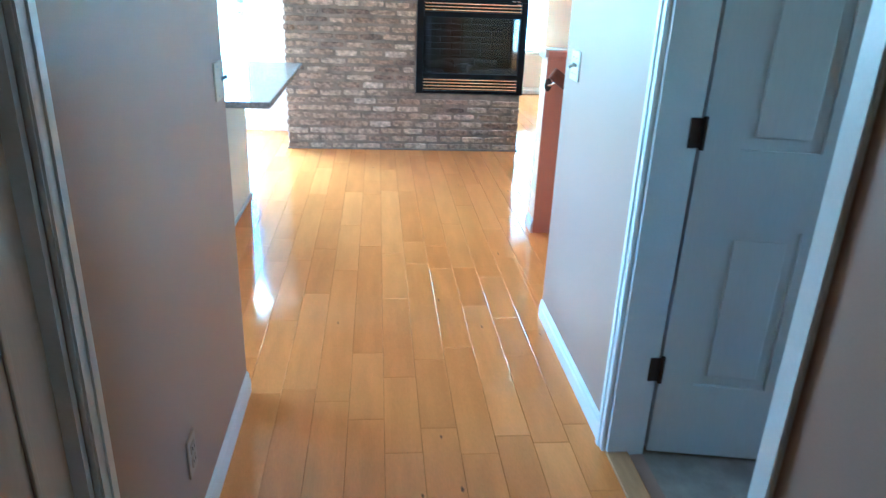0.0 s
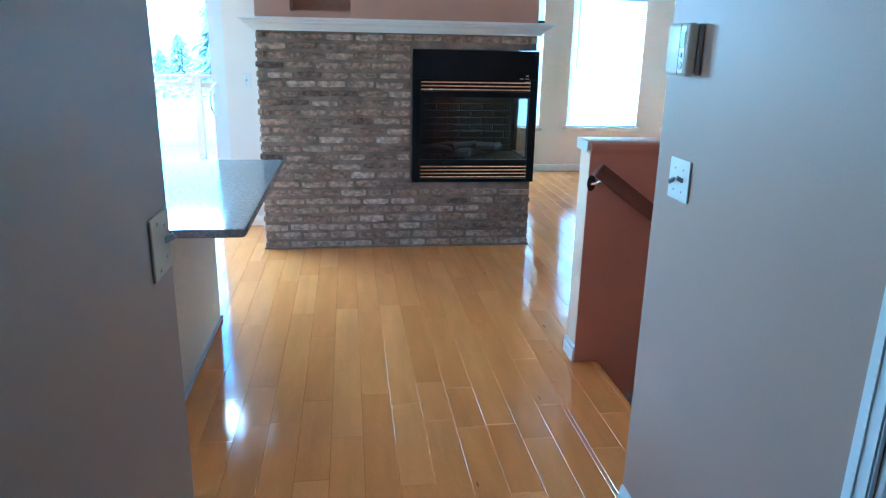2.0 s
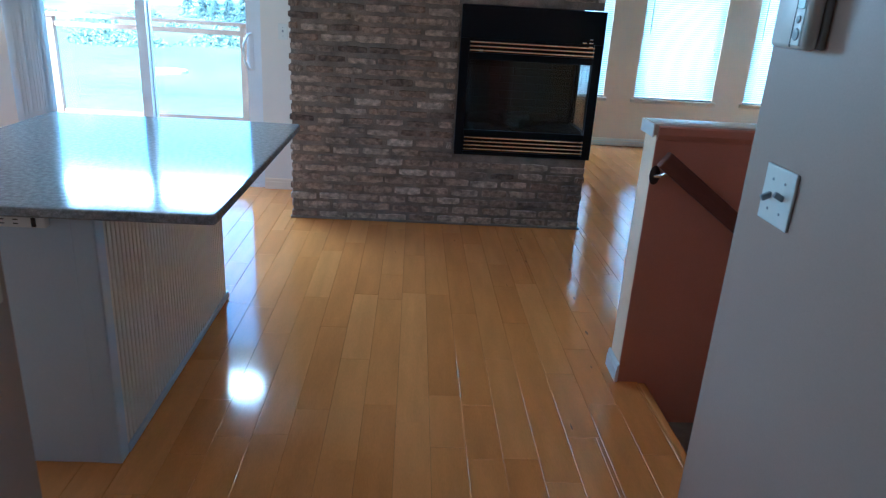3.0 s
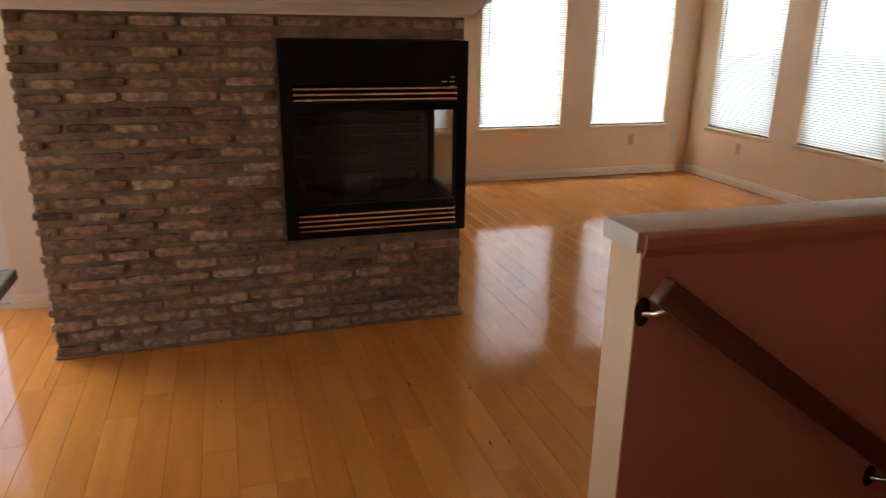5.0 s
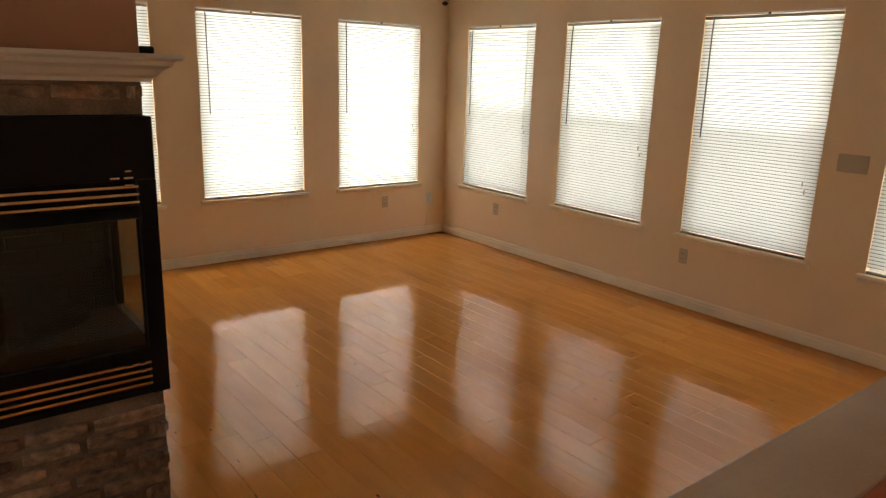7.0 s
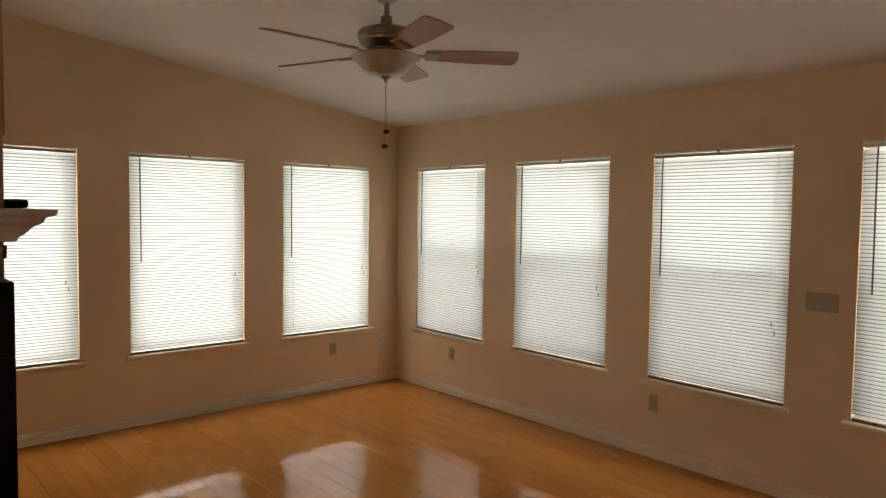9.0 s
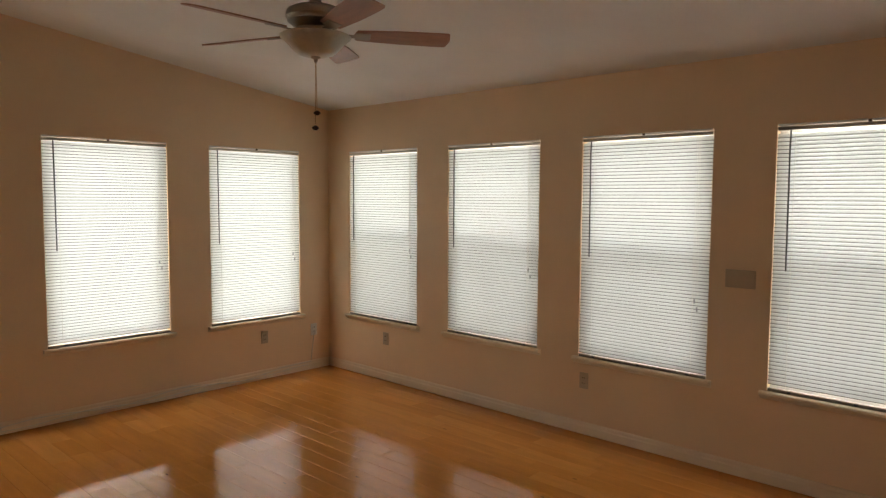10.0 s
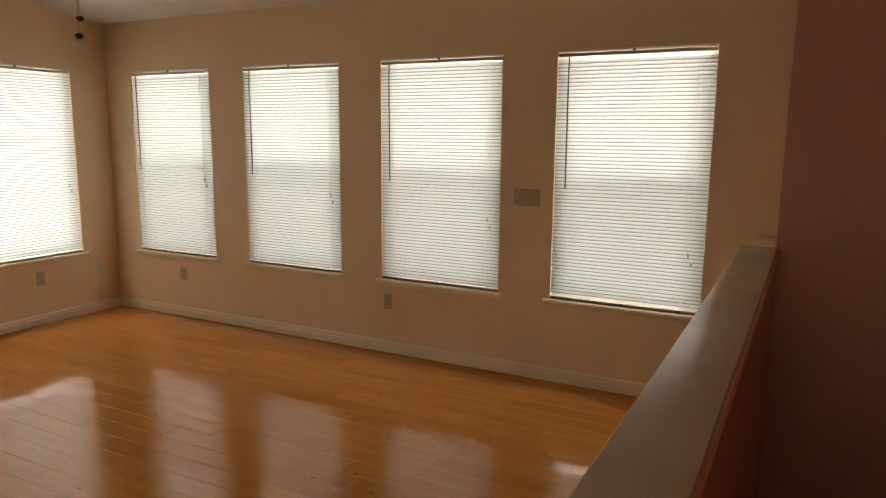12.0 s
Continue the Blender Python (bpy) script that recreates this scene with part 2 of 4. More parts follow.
def tube(points, r, seg=8, bm=None):
    bm = bm or bmesh.new()
    rings = []
    pts = [Vector(p) for p in points]
    for i, p in enumerate(pts):
        d = (pts[min(i + 1, len(pts) - 1)] - pts[max(i - 1, 0)]).normalized()
        q = d.to_track_quat("Z", "Y")
        rings.append([bm.verts.new(p + q @ Vector((r * math.cos(2 * math.pi * k / seg), r * math.sin(2 * math.pi * k / seg), 0))) for k in range(seg)])
    for a, b in zip(rings, rings[1:]):
        for k in range(seg):
            bm.faces.new((a[k], a[(k + 1) % seg], b[(k + 1) % seg], b[k]))
    bm.faces.new(rings[0][::-1])
    bm.faces.new(rings[-1])
    return bm


def extrude_profile(profile, length, bm=None, m=None):
    """Profile points (y, z) run along x from 0 to length."""
    bm = bm or bmesh.new()
    a = [bm.verts.new((0, y, z)) for y, z in profile]
    b = [bm.verts.new((length, y, z)) for y, z in profile]
    k = len(profile)
    for i in range(k):
        bm.faces.new((a[i], a[(i + 1) % k], b[(i + 1) % k], b[i]))
    bm.faces.new(a[::-1])
    bm.faces.new(b)
    bmesh.ops.recalc_face_normals(bm, faces=bm.faces[:])
    if m is not None:
        bmesh.ops.transform(bm, matrix=m, verts=a + b)
    return bm


def mesh_of(bm, name, material, smooth=False):
    me = bpy.data.meshes.new(name)
    bmesh.ops.recalc_face_normals(bm, faces=bm.faces[:])
    bm.to_mesh(me)
    bm.free()
    for mt in (material if isinstance(material, (list, tuple)) else [material]):
        me.materials.append(mt)
    if smooth:
        for p in me.polygons:
            p.use_smooth = True
        me.set_sharp_from_angle(angle=radians(40))
    return me


def part(name, bm, material, parent, label="", smooth=False):
    ob = new(name, mesh_of(bm, name, material, smooth))
    ob.parent = parent
    if label:
        ob["label"] = label
    return ob


def thing(name, bm, material, label, category, m=None, group="", kind="", smooth=False):
    ob = new(name, mesh_of(bm, name, material, smooth) if bm else None)
    if m is not None:
        ob.matrix_world = m
    return tagged(ob, label, category, group, kind)


def structure(name, bm, material, label, category, smooth=False):
    return thing(name, bm, material, label, category, kind="structure", smooth=smooth)


def boxes(*rows):
    bm = bmesh.new()
    for r in rows:
        box(bm, *r)
    return bm


def pierced(x0, x1, z0, z1, y0, y1, holes, turn=False):
    """A wall along x (or along y where turn is set) with square holes (a0, a1, b0, b1), as boxes that butt."""
    bm = bmesh.new()

    def put(a0, a1, b0, b1):
        if a1 - a0 > 1e-4 and b1 - b0 > 1e-4:
            if turn:
                box(bm, y0, a0, b0, y1, a1, b1)
            else:
                box(bm, a0, y0, b0, a1, y1, b1)
    at = x0
    for a0, a1, b0, b1 in sorted(holes):
        put(at, a0, z0, z1)
        put(a0, a1, z0, b0)
        put(a0, a1, b1, z1)
        at = a1
    put(at, x1, z0, z1)
    return bm


# ---- plan ----
EX, NY = 4.772, 8.725          # window walls
HL, HR = -0.80, 0.447          # hall walls
FX0, FX1, FY = -1.095, 0.938, 5.44   # chimney front
SY = 6.17                      # sliding door wall
WX = -4.2                      # kitchen west wall
SILL, HEAD = 0.553, 2.094
N_WIN = [(0.972, 1.886), (2.240, 3.155), (3.517, 4.431)]
E_WIN = [(7.497, 8.411), (6.228, 7.140), (4.960, 5.874), (3.686, 4.600)]
HW_X0, HW_X1, HW_Y0, HW_Y1, HW_Z = 0.637, 4.04, 3.343, 3.478, 1.058
EAVE, SLOPE = 2.505, 0.139     # ceiling height at the east wall, rise per metre to the west
RIDGE = -0.1
TOP = 3.4


def ceil_z(x):
    return EAVE + SLOPE * (EX - max(x, RIDGE)) - (0.139 * (RIDGE - x) if x < RIDGE else 0)


structure("wall_north", pierced(0.48, EX + 0.14, -0.3, TOP, NY, NY + 0.14, [(a, b, SILL, HEAD) for a, b in N_WIN]), WALL, "cream painted wall with three blind-covered windows", "wall")
structure("wall_east", pierced(3.302, NY, -0.3, TOP, EX, EX + 0.14, [(a, b, SILL, HEAD) for a, b in E_WIN], True), WALL, "cream painted wall with four blind-covered windows", "wall")
structure("wall_stair_end", boxes((HW_X1, 2.23, -2.9, HW_X1 + 0.12, 3.302, TOP), (HW_X1 + 0.12, 3.20, -2.9, EX + 0.14, 3.302, TOP)), TERRA, "terracotta painted wall closing the stairwell", "wall")
structure("wall_stair_south", boxes((HR + 0.12, 2.11, -2.9, HW_X1 + 0.12, 2.23, TOP)), TERRA, "terracotta painted wall beside the stairs", "wall")
structure("wall_hall_right", pierced(-2.5, 2.23, -0.2, TOP, HR, HR + 0.12, [(0.45, 1.235, 0, 2.04)], True), HALLP, "hall wall with a bedroom doorway, paint darkened to cut bounce light", "wall")
structure("wall_hall_left", pierced(-2.5, 1.64, -0.2, TOP, HL - 0.12, HL, [(-0.41, 0.372, 0, 2.04)], True), HALLP, "hall wall beside the kitchen, paint darkened to cut bounce light", "wall")
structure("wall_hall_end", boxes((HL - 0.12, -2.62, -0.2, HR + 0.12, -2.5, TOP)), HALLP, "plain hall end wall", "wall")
# unseen closing walls, in the darkened paint to hold back kitchen bounce
structure("wall_kitchen_south", boxes((WX, 1.52, -0.2, HL - 0.12, 1.64, TOP)), HALLP, "unseen kitchen wall, paint darkened to cut bounce light", "wall")
# the opening is assumed too, made for the kitchen fill lamp
structure("wall_kitchen_west", pierced(1.52, SY + 0.15, -0.2, TOP, WX - 0.12, WX, [(2.8, 4.0, 1.05, 2.05)], True), HALLP, "unseen kitchen wall, paint darkened to cut bounce light", "wall")
structure("wall_slider", pierced(WX, FX0 + 0.05, -0.3, TOP, SY, SY + 0.15, [(-3.27, -1.425, -0.02, 2.06)]), PALE, "pale cream wall round the sliding glass door", "wall")
structure("wall_living_west", boxes((0.48, SY + 0.15, -0.2, 0.60, NY, TOP)), WALL, "cream wall behind the fireplace", "wall")
bm = bmesh.new()
for x0, x1 in ((RIDGE, EX + 0.14), (WX - 0.12, RIDGE)):
    za, zb = ceil_z(x0), ceil_z(x1)
    y0, y1 = 1.52, NY + 0.14
    vs = [bm.verts.new(v) for v in ((x0, y0, za), (x1, y0, zb), (x1, y1, zb), (x0, y1, za), (x0, y0, za + 0.15), (x1, y0, zb + 0.15), (x1, y1, zb + 0.15), (x0, y1, za + 0.15))]
    for f in ((0, 3, 2, 1), (4, 5, 6, 7), (0, 1, 5, 4), (1, 2, 6, 5), (2, 3, 7, 6), (3, 0, 4, 7)):
        bm.faces.new([vs[i] for i in f])
structure("ceiling", bm, CEIL, "white textured vaulted ceiling", "ceiling")
structure("ceiling_hall", boxes((HL - 0.12, -2.62, 2.44, HR + 0.12, 1.52, 2.56), (HR + 0.12, -2.62, 2.44, 3.2, 2.11, 2.56)), CEIL, "flat white hall ceiling", "ceiling")
structure("wall_hall_gable", boxes((HL, 1.52, 2.44, HR, 1.64, TOP)), WALL, "cream wall above the hall opening", "wall")
# bedroom behind the open door
structure("floor_bedroom", boxes((HR + 0.115, -2.5, -0.12, 3.2, 2.11, -0.004)), CARPET, "beige bedroom carpet", "floor")
# hole for the bedroom fill lamp, no window is known here
structure("wall_bedroom_east", pierced(-2.5, 2.11, -0.2, 2.56, 3.2, 3.32, [(-0.08, 0.4, 1.23, 1.8)], True), HALLP, "unseen bedroom wall, paint darkened to cut bounce light", "wall")
structure("wall_bedroom_south", boxes((HR + 0.12, -2.62, -0.2, 3.32, -2.5, 2.56)), HALLP, "unseen bedroom wall, paint darkened to cut bounce light", "wall")
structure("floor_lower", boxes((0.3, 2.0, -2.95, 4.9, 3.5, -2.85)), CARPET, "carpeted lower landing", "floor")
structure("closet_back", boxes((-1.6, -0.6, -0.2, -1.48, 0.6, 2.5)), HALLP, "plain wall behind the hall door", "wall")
structure("trim_threshold", rbox(HR - 0.005, 0.45, 0.0, HR + 0.07, 1.235, 0.012, 0.004), surface("maple threshold", (0.5, 0.28, 0.12), 0.25, var=0.15, scale=5, stretch=(8, 1, 1)), "maple threshold strip at the bedroom doorway", "threshold")

# ---- half wall ----
HW_TURN = Matrix.Translation((HW_X0, HW_Y1, 0)) @ pose(0, 0, 0, 0, 0, -0.8) @ Matrix.Translation((-HW_X0, -HW_Y1, 0))   # the half wall stands a little out of square
half_wall_parts = []
half_wall_parts.append(structure("half_wall", boxes((HW_X0 + 0.004, HW_Y0 + 0.004, -0.3, HW_X1, HW_Y1, HW_Z), (HW_X1, HW_Y0 + 0.004, -0.3, EX, HW_Y1, HW_Z - 0.01)), WALL, "cream half wall guarding the stairs", "half wall"))
half_wall_parts.append(structure("half_wall_stair_face", boxes((HW_X0 + 0.006, HW_Y0, -2.9, HW_X1, HW_Y0 + 0.004, HW_Z), (HW_X1, 3.303, -2.9, HW_X1 + 0.12, HW_Y0 + 0.004, HW_Z - 0.01)), TERRA, "terracotta stair side of the half wall", "wall"))
half_wall_parts.append(structure("half_wall_cap", rbox(HW_X0 - 0.008, HW_Y0 - 0.002, HW_Z, HW_X1, HW_Y1 + 0.012, HW_Z + 0.042, 0.004, 3), CAPM, "smooth cream painted cap on the half wall", "wall cap", smooth=True))
half_wall_parts.append(structure("trim_cap_end", rbox(HW_X0 - 0.014, HW_Y0 - 0.004, HW_Z - 0.008, HW_X0 - 0.0075, HW_Y1 + 0.014, HW_Z + 0.0415, 0.003, 2), TRIM, "white painted end of the half wall cap", "trim", smooth=True))
half_wall_parts.append(structure("trim_half_wall", extrude_profile([(-0.0025, 0.036), (-0.008, 0.036), (-0.013, 0.030), (-0.014, 0.004), (-0.011, -0.004), (-0.006, -0.016), (-0.0025, -0.018)], HW_X1 - HW_X0 - 0.008, m=Matrix.Translation((HW_X0 + 0.006, HW_Y0, HW_Z))), TERRA, "terracotta moulding under the cap", "trim"))

# ---- baseboards ----
BASE = [(0, 0), (-0.013, 0), (-0.013, 0.052), (-0.009, 0.060), (-0.009, 0.074), (-0.005, 0.083), (0, 0.085)]


def baseboard(x0, y0, x1, y1, mat=None, lift=0.0):
    """Runs from one point to the other with the room on its right-hand side."""
    d = Vector((x1 - x0, y1 - y0, 0))
    m = Matrix.Translation((x0, y0, lift)) @ pose(0, 0, 0, 0, 0, math.degrees(math.atan2(d.y, d.x)))
    return structure("baseboard", extrude_profile(BASE, d.length, m=m), mat or BASEM, "white moulded baseboard" if mat else "cream moulded baseboard", "baseboard")


baseboard(0.60, NY, EX - 0.013, NY, lift=0.004)
baseboard(EX, NY, EX, HW_Y1, lift=0.007)
baseboard(HR, 2.23, HR, 1.30, TRIM)
baseboard(HR, 0.37, HR, -2.5, TRIM)
baseboard(HL, 0.431, HL, 1.64, TRIM)
baseboard(HL, -2.5, HL, -0.469, TRIM)
half_wall_parts.append(baseboard(HW_X0 + 0.004, HW_Y1 + 0.013, HW_X0 + 0.004, HW_Y0 - 0.006, TRIM))
half_wall_parts.append(baseboard(HW_X1, HW_Y1, HW_X0, HW_Y1))
for ob in half_wall_parts:
    ob.matrix_world = HW_TURN @ ob.matrix_world
baseboard(-1.425, SY, FX0, SY)
baseboard(WX, SY, -3.27, SY)
baseboard(0.60, SY + 0.15, 0.60, NY)

# ---- stairs ----
stairs = thing("stairs", None, None, "carpeted stairs going down behind the half wall", "stairs", kind="structure")
for i in range(15):
    zt = -0.19 * (i + 1)
    x0 = 0.76 + 0.235 * i
    if x0 > 3.95:
        break
    part("step", rbox(x0 - 0.02, 2.231, zt - 0.03, min(x0 + 0.26, 4.03), 3.342, zt, 0.012), CARPET, stairs)
    part("riser", boxes((x0 - 0.004, 2.232, zt, x0, 3.341, zt + 0.16)), CARPET, stairs)
part("nosing", rbox(0.725, 2.232, -0.03, 0.765, 3.342, 0.001, 0.012, 3), PLANKI, stairs, "maple stair nosing", smooth=True)


# ---- windows and blinds ----
SCREEN = glass("insect screen", (0.84, 0.84, 0.84))


def window_unit(name, w, h, hung):
    """A single-hung vinyl window; x along the wall, y outwards, base at the sill, origin at its middle."""
    e = thing(name, None, None, "white vinyl window behind a lowered blind", "window", kind="structure")
    f = 0.045
    part("window_frame", boxes((-w / 2, 0.06, 0, -w / 2 + f, 0.13, h), (w / 2 - f, 0.06, 0, w / 2, 0.13, h), (-w / 2 + f, 0.06, 0, w / 2 - f, 0.13, f), (-w / 2 + f, 0.06, h - f, w / 2 - f, 0.13, h)), VINYL, e)
    half = h * 0.5
    if hung:
        part("sash_rail", boxes((-w / 2 + f, 0.085, half - 0.018, w / 2 - f, 0.12, half + 0.018)), VINYL, e)
        sc = part("insect_screen", boxes((-w / 2 + f, 0.124, f, w / 2 - f, 0.1255, half - 0.018)), SCREEN, e, "grey insect screen")
    for a, b in (((f, half - 0.018), (half + 0.018, h - f)) if hung else ((f, h - f),)):
        p = part("pane", boxes((-w / 2 + f, 0.092, a, w / 2 - f, 0.096, b)), PANE, e)
        p.visible_shadow = False
    part("window_sill", extrude_profile([(-0.0005, 0.001), (-0.034, 0.001), (-0.038, -0.004), (-0.038, -0.016), (-0.028, -0.023), (-0.012, -0.027), (-0.007, -0.042), (-0.0005, -0.046)], w + 0.07, m=Matrix.Translation((-w / 2 - 0.035, 0, 0))), BASEM, e, "cream painted sill with short horns")
    return e


# dark colour painting the shade line where two slats overlap
SLATSHADE = surface("slat overlap shade", (0.14, 0.137, 0.13), 0.5, var=0.04, bump=0.0)


def slat_mesh(w):
    """A shallow curved slat with an opaque lower strip, dark for the overlap's shade."""
    n = 4
    top, bot = [], []
    for i in range(n + 1):
        u = (i / n - 0.5) * 0.0256
        c = 0.0010 * (1 - (2 * i / n - 1) ** 2)
        top.append((u, c + 0.0006))
        bot.append((u, c - 0.0006))
    bm = extrude_profile(top + bot[::-1], w, None, Matrix.Translation((-w / 2, 0, 0)))
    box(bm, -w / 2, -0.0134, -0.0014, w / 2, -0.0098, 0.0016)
    me = mesh_of(bm, "slat", [SLAT, SLATSHADE])
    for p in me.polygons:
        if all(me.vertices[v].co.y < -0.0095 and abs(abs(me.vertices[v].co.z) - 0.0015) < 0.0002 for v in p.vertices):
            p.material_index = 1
    return me


HEADM = surface("pale grey metal", (0.52, 0.51, 0.48), 0.4, var=0.04, bump=0.0)
RAILG = surface("grey beige metal", (0.30, 0.27, 0.22), 0.4, var=0.05, bump=0.0)
WANDM = surface("dark grey plastic", (0.10, 0.105, 0.11), 0.35, var=0.04, bump=0.0)
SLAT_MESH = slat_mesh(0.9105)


def blind(w, h, wand, cord, tilt, seedn, slit=0.004):
    rng = random.Random(seedn)
    e = thing("window_blind", None, None, "closed white horizontal mini blind in a window", "blind", group="window blinds")
    rail = part("headrail", rbox(-w / 2 + 0.004, 0.002, h - 0.036, w / 2 - 0.004, 0.030, h - 0.014, 0.003), HEADM, e, "grey metal headrail")
    for sx in (-1, 1):
        part("valance", rbox(min(sx * 0.010, sx * (w / 2 - 0.006)), -0.004, h - 0.011, max(sx * 0.010, sx * (w / 2 - 0.006)), -0.001, h + 0.001, 0.001, 1), SLAT, rail)
    part("valance_clip", rbox(-0.009, -0.005, h - 0.016, 0.009, 0.001, h - 0.002, 0.001), BRONZE, rail)
    pitch = 0.0222
    z = h - slit - 0.0475
    while z > 0.038:
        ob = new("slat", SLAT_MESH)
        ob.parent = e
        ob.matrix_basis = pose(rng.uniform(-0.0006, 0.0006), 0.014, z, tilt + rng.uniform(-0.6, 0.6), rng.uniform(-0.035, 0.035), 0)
        z -= pitch
    part("bottom_rail", rbox(-w / 2 + 0.003, 0.001, 0.0015, w / 2 - 0.003, 0.028, 0.021, 0.003), RAILG, e, "grey beige bottom rail")
    for x in (-w / 2 + 0.12, 0.0, w / 2 - 0.12):
        part("rail_clip", rbox(x - 0.010, -0.002, 0.004, x + 0.010, 0.0005, 0.019, 0.001, 1), WANDM, e)
    part("tilt_wand", tube([(-w / 2 + 0.075, -0.006, h - 0.035), (-w / 2 + 0.074, -0.010, h - 0.12), (-w / 2 + 0.078, -0.010, h - wand)], 0.0048), WANDM, e, "grey plastic tilt wand")
    for k, dx in enumerate((0.0, 0.018)):
        c = part("lift_cord", tube([(w / 2 - 0.085 + dx * 0.4, -0.005, h - 0.036), (w / 2 - 0.085 + dx, -0.008, h - cord - 0.05 * k)], 0.0012, 5), PLATE, e)
        part("cord_tassel", lathe([(0.002, 0.018), (0.005, 0.012), (0.006, 0.0), (0.004, -0.012), (0.001, -0.014)], 8, m=Matrix.Translation((w / 2 - 0.085 + dx, -0.008, h - cord - 0.05 * k - 0.01))), GREYP, c, "grey cord tassel", smooth=True)
    for x in (-w / 2 + 0.10, w / 2 - 0.10):
        part("ladder_cord", boxes((x - 0.0012, -0.0012, 0.02, x + 0.0012, 0.0002, h - 0.03)), PLATE, e)
    return e


count = 0
for a, b in N_WIN:
    count += 1
    m = Matrix.Translation(((a + b) / 2, NY, SILL))
    window_unit(f"window_{count}", b - a, HEAD - SILL, False).matrix_world = m
    blind(b - a, HEAD - SILL, 0.83, 0.95, 78, count).matrix_world = m
for k, (a, b) in enumerate(E_WIN):
    count += 1
    m = pose(EX, (a + b) / 2, SILL, 0, 0, -90)
    window_unit(f"window_{count}", b - a, HEAD - SILL, True).matrix_world = m
    blind(b - a, HEAD - SILL, 0.83, (0.88, 0.95, 1.05, 1.18)[k], 78, count, 0.017 if k == 3 else 0.009).matrix_world = m


# ---- fireplace ----
FB_X0, FB_X1, FB_Z0, FB_Z1 = 0.02, 0.938, 0.508, 1.474
fp = thing("fireplace", None, None, "brick fireplace with black gas insert and white mantel", "fireplace")
D = 0.012   # brick thickness in front of the core
for b in ((FX0 + D, FY + D, 0, FX1 - D, SY + 0.16, FB_Z0 - 0.004), (FX0 + D, FY + D, FB_Z0 - 0.004, FB_X0 - 0.004, SY + 0.16, FB_Z1 + 0.004),
          (FX0 + D, FY + D, FB_Z1 + 0.004, FX1 - D, SY + 0.16, 1.582), (FB_X0 - 0.004, FY + 0.60, FB_Z0 - 0.004, FX1 - D, SY + 0.16, FB_Z1 + 0.004)):
    part("mortar", boxes(b), MORTAR, fp, "grey brown mortar behind the bricks")
part("grout_strip", rbox(FX0 - 0.006, FY - 0.014, 0.001, FX1 + 0.004, FY + 0.02, 0.015, 0.004, 1), MORTAR, fp, "grey grout line along the floor")
# upper chimney with upright boards and a niche
CH_Y = FY + 0.01
NX0, NX1, NZ0 = -0.845, -0.425, 1.715
for b in ((FX0 + 0.01, CH_Y, 1.582, FX1 - 0.01, SY + 0.15, NZ0), (FX0 + 0.01, CH_Y, NZ0, NX0, SY + 0.15, TOP),
          (NX1, CH_Y, NZ0, FX1 - 0.01, SY + 0.15, TOP), (NX0, CH_Y + 0.32, NZ0, NX1, SY + 0.15, TOP)):
    part("chimney_breast", boxes(b), CHIM, fp, "tan painted chimney breast")
BW = 0.178
x = NX1 + 0.07
while x < FX1 - 0.08:
    part("chimney_board", rbox(x + 0.002, CH_Y - 0.010, 1.868, min(x + BW, FX1 - 0.012) - 0.002, CH_Y + 0.002, TOP - 0.02, 0.003, 1), CHIM, fp)
    x += BW
part("chimney_board", rbox(FX0 + 0.012, CH_Y - 0.010, 1.868, FX0 + 0.19, CH_Y + 0.002, TOP - 0.02, 0.003, 1), CHIM, fp)
y = CH_Y + 0.02
while y < SY - 0.1:
    part("chimney_board", rbox(FX1 - 0.012, y + 0.002, 1.868, FX1 - 0.001, y + BW - 0.002, TOP - 0.02, 0.003, 1), CHIM, fp)
    y += BW
# mantel: a moulded shelf round three sides
MP = [(0.0, 1.582), (0.014, 1.582), (0.018, 1.594), (0.032, 1.604), (0.047, 1.622), (0.068, 1.634), (0.073, 1.648), (0.092, 1.652), (0.096, 1.658), (0.096, 1.670), (0.0, 1.670)]
mb = bmesh.new()
rings = []
for o, z in MP:
    rings.append([mb.verts.new(v) for v in ((FX0 - o, SY - 0.002, z), (FX0 - o, FY - o, z), (FX1 + o, FY - o, z), (FX1 + o, SY + 0.16, z))])
for a, b in zip(rings, rings[1:] + rings[:1]):
    for i in range(3):
        mb.faces.new((a[i], a[i + 1], b[i + 1], b[i]))
mb.faces.new([r[0] for r in rings])
mb.faces.new([r[3] for r in rings][::-1])
part("mantel", mb, TRIM, fp, "white moulded mantel shelf")
# gas insert
ins = part("fire_insert", boxes((FB_X0, FY + 0.575, FB_Z0, FB_X1 - 0.03, FY + 0.597, FB_Z1), (FB_X0, FY + 0.02, FB_Z0, FB_X1 - 0.02, FY + 0.575, FB_Z0 + 0.15),
                                (FB_X0, FY + 0.02, FB_Z1 - 0.31, FB_X1 - 0.02, FY + 0.575, FB_Z1), (FB_X0, FY + 0.02, FB_Z0 + 0.15, FB_X0 + 0.05, FY + 0.575, FB_Z1 - 0.31)), SOOT, fp, "sooty fireplace box")
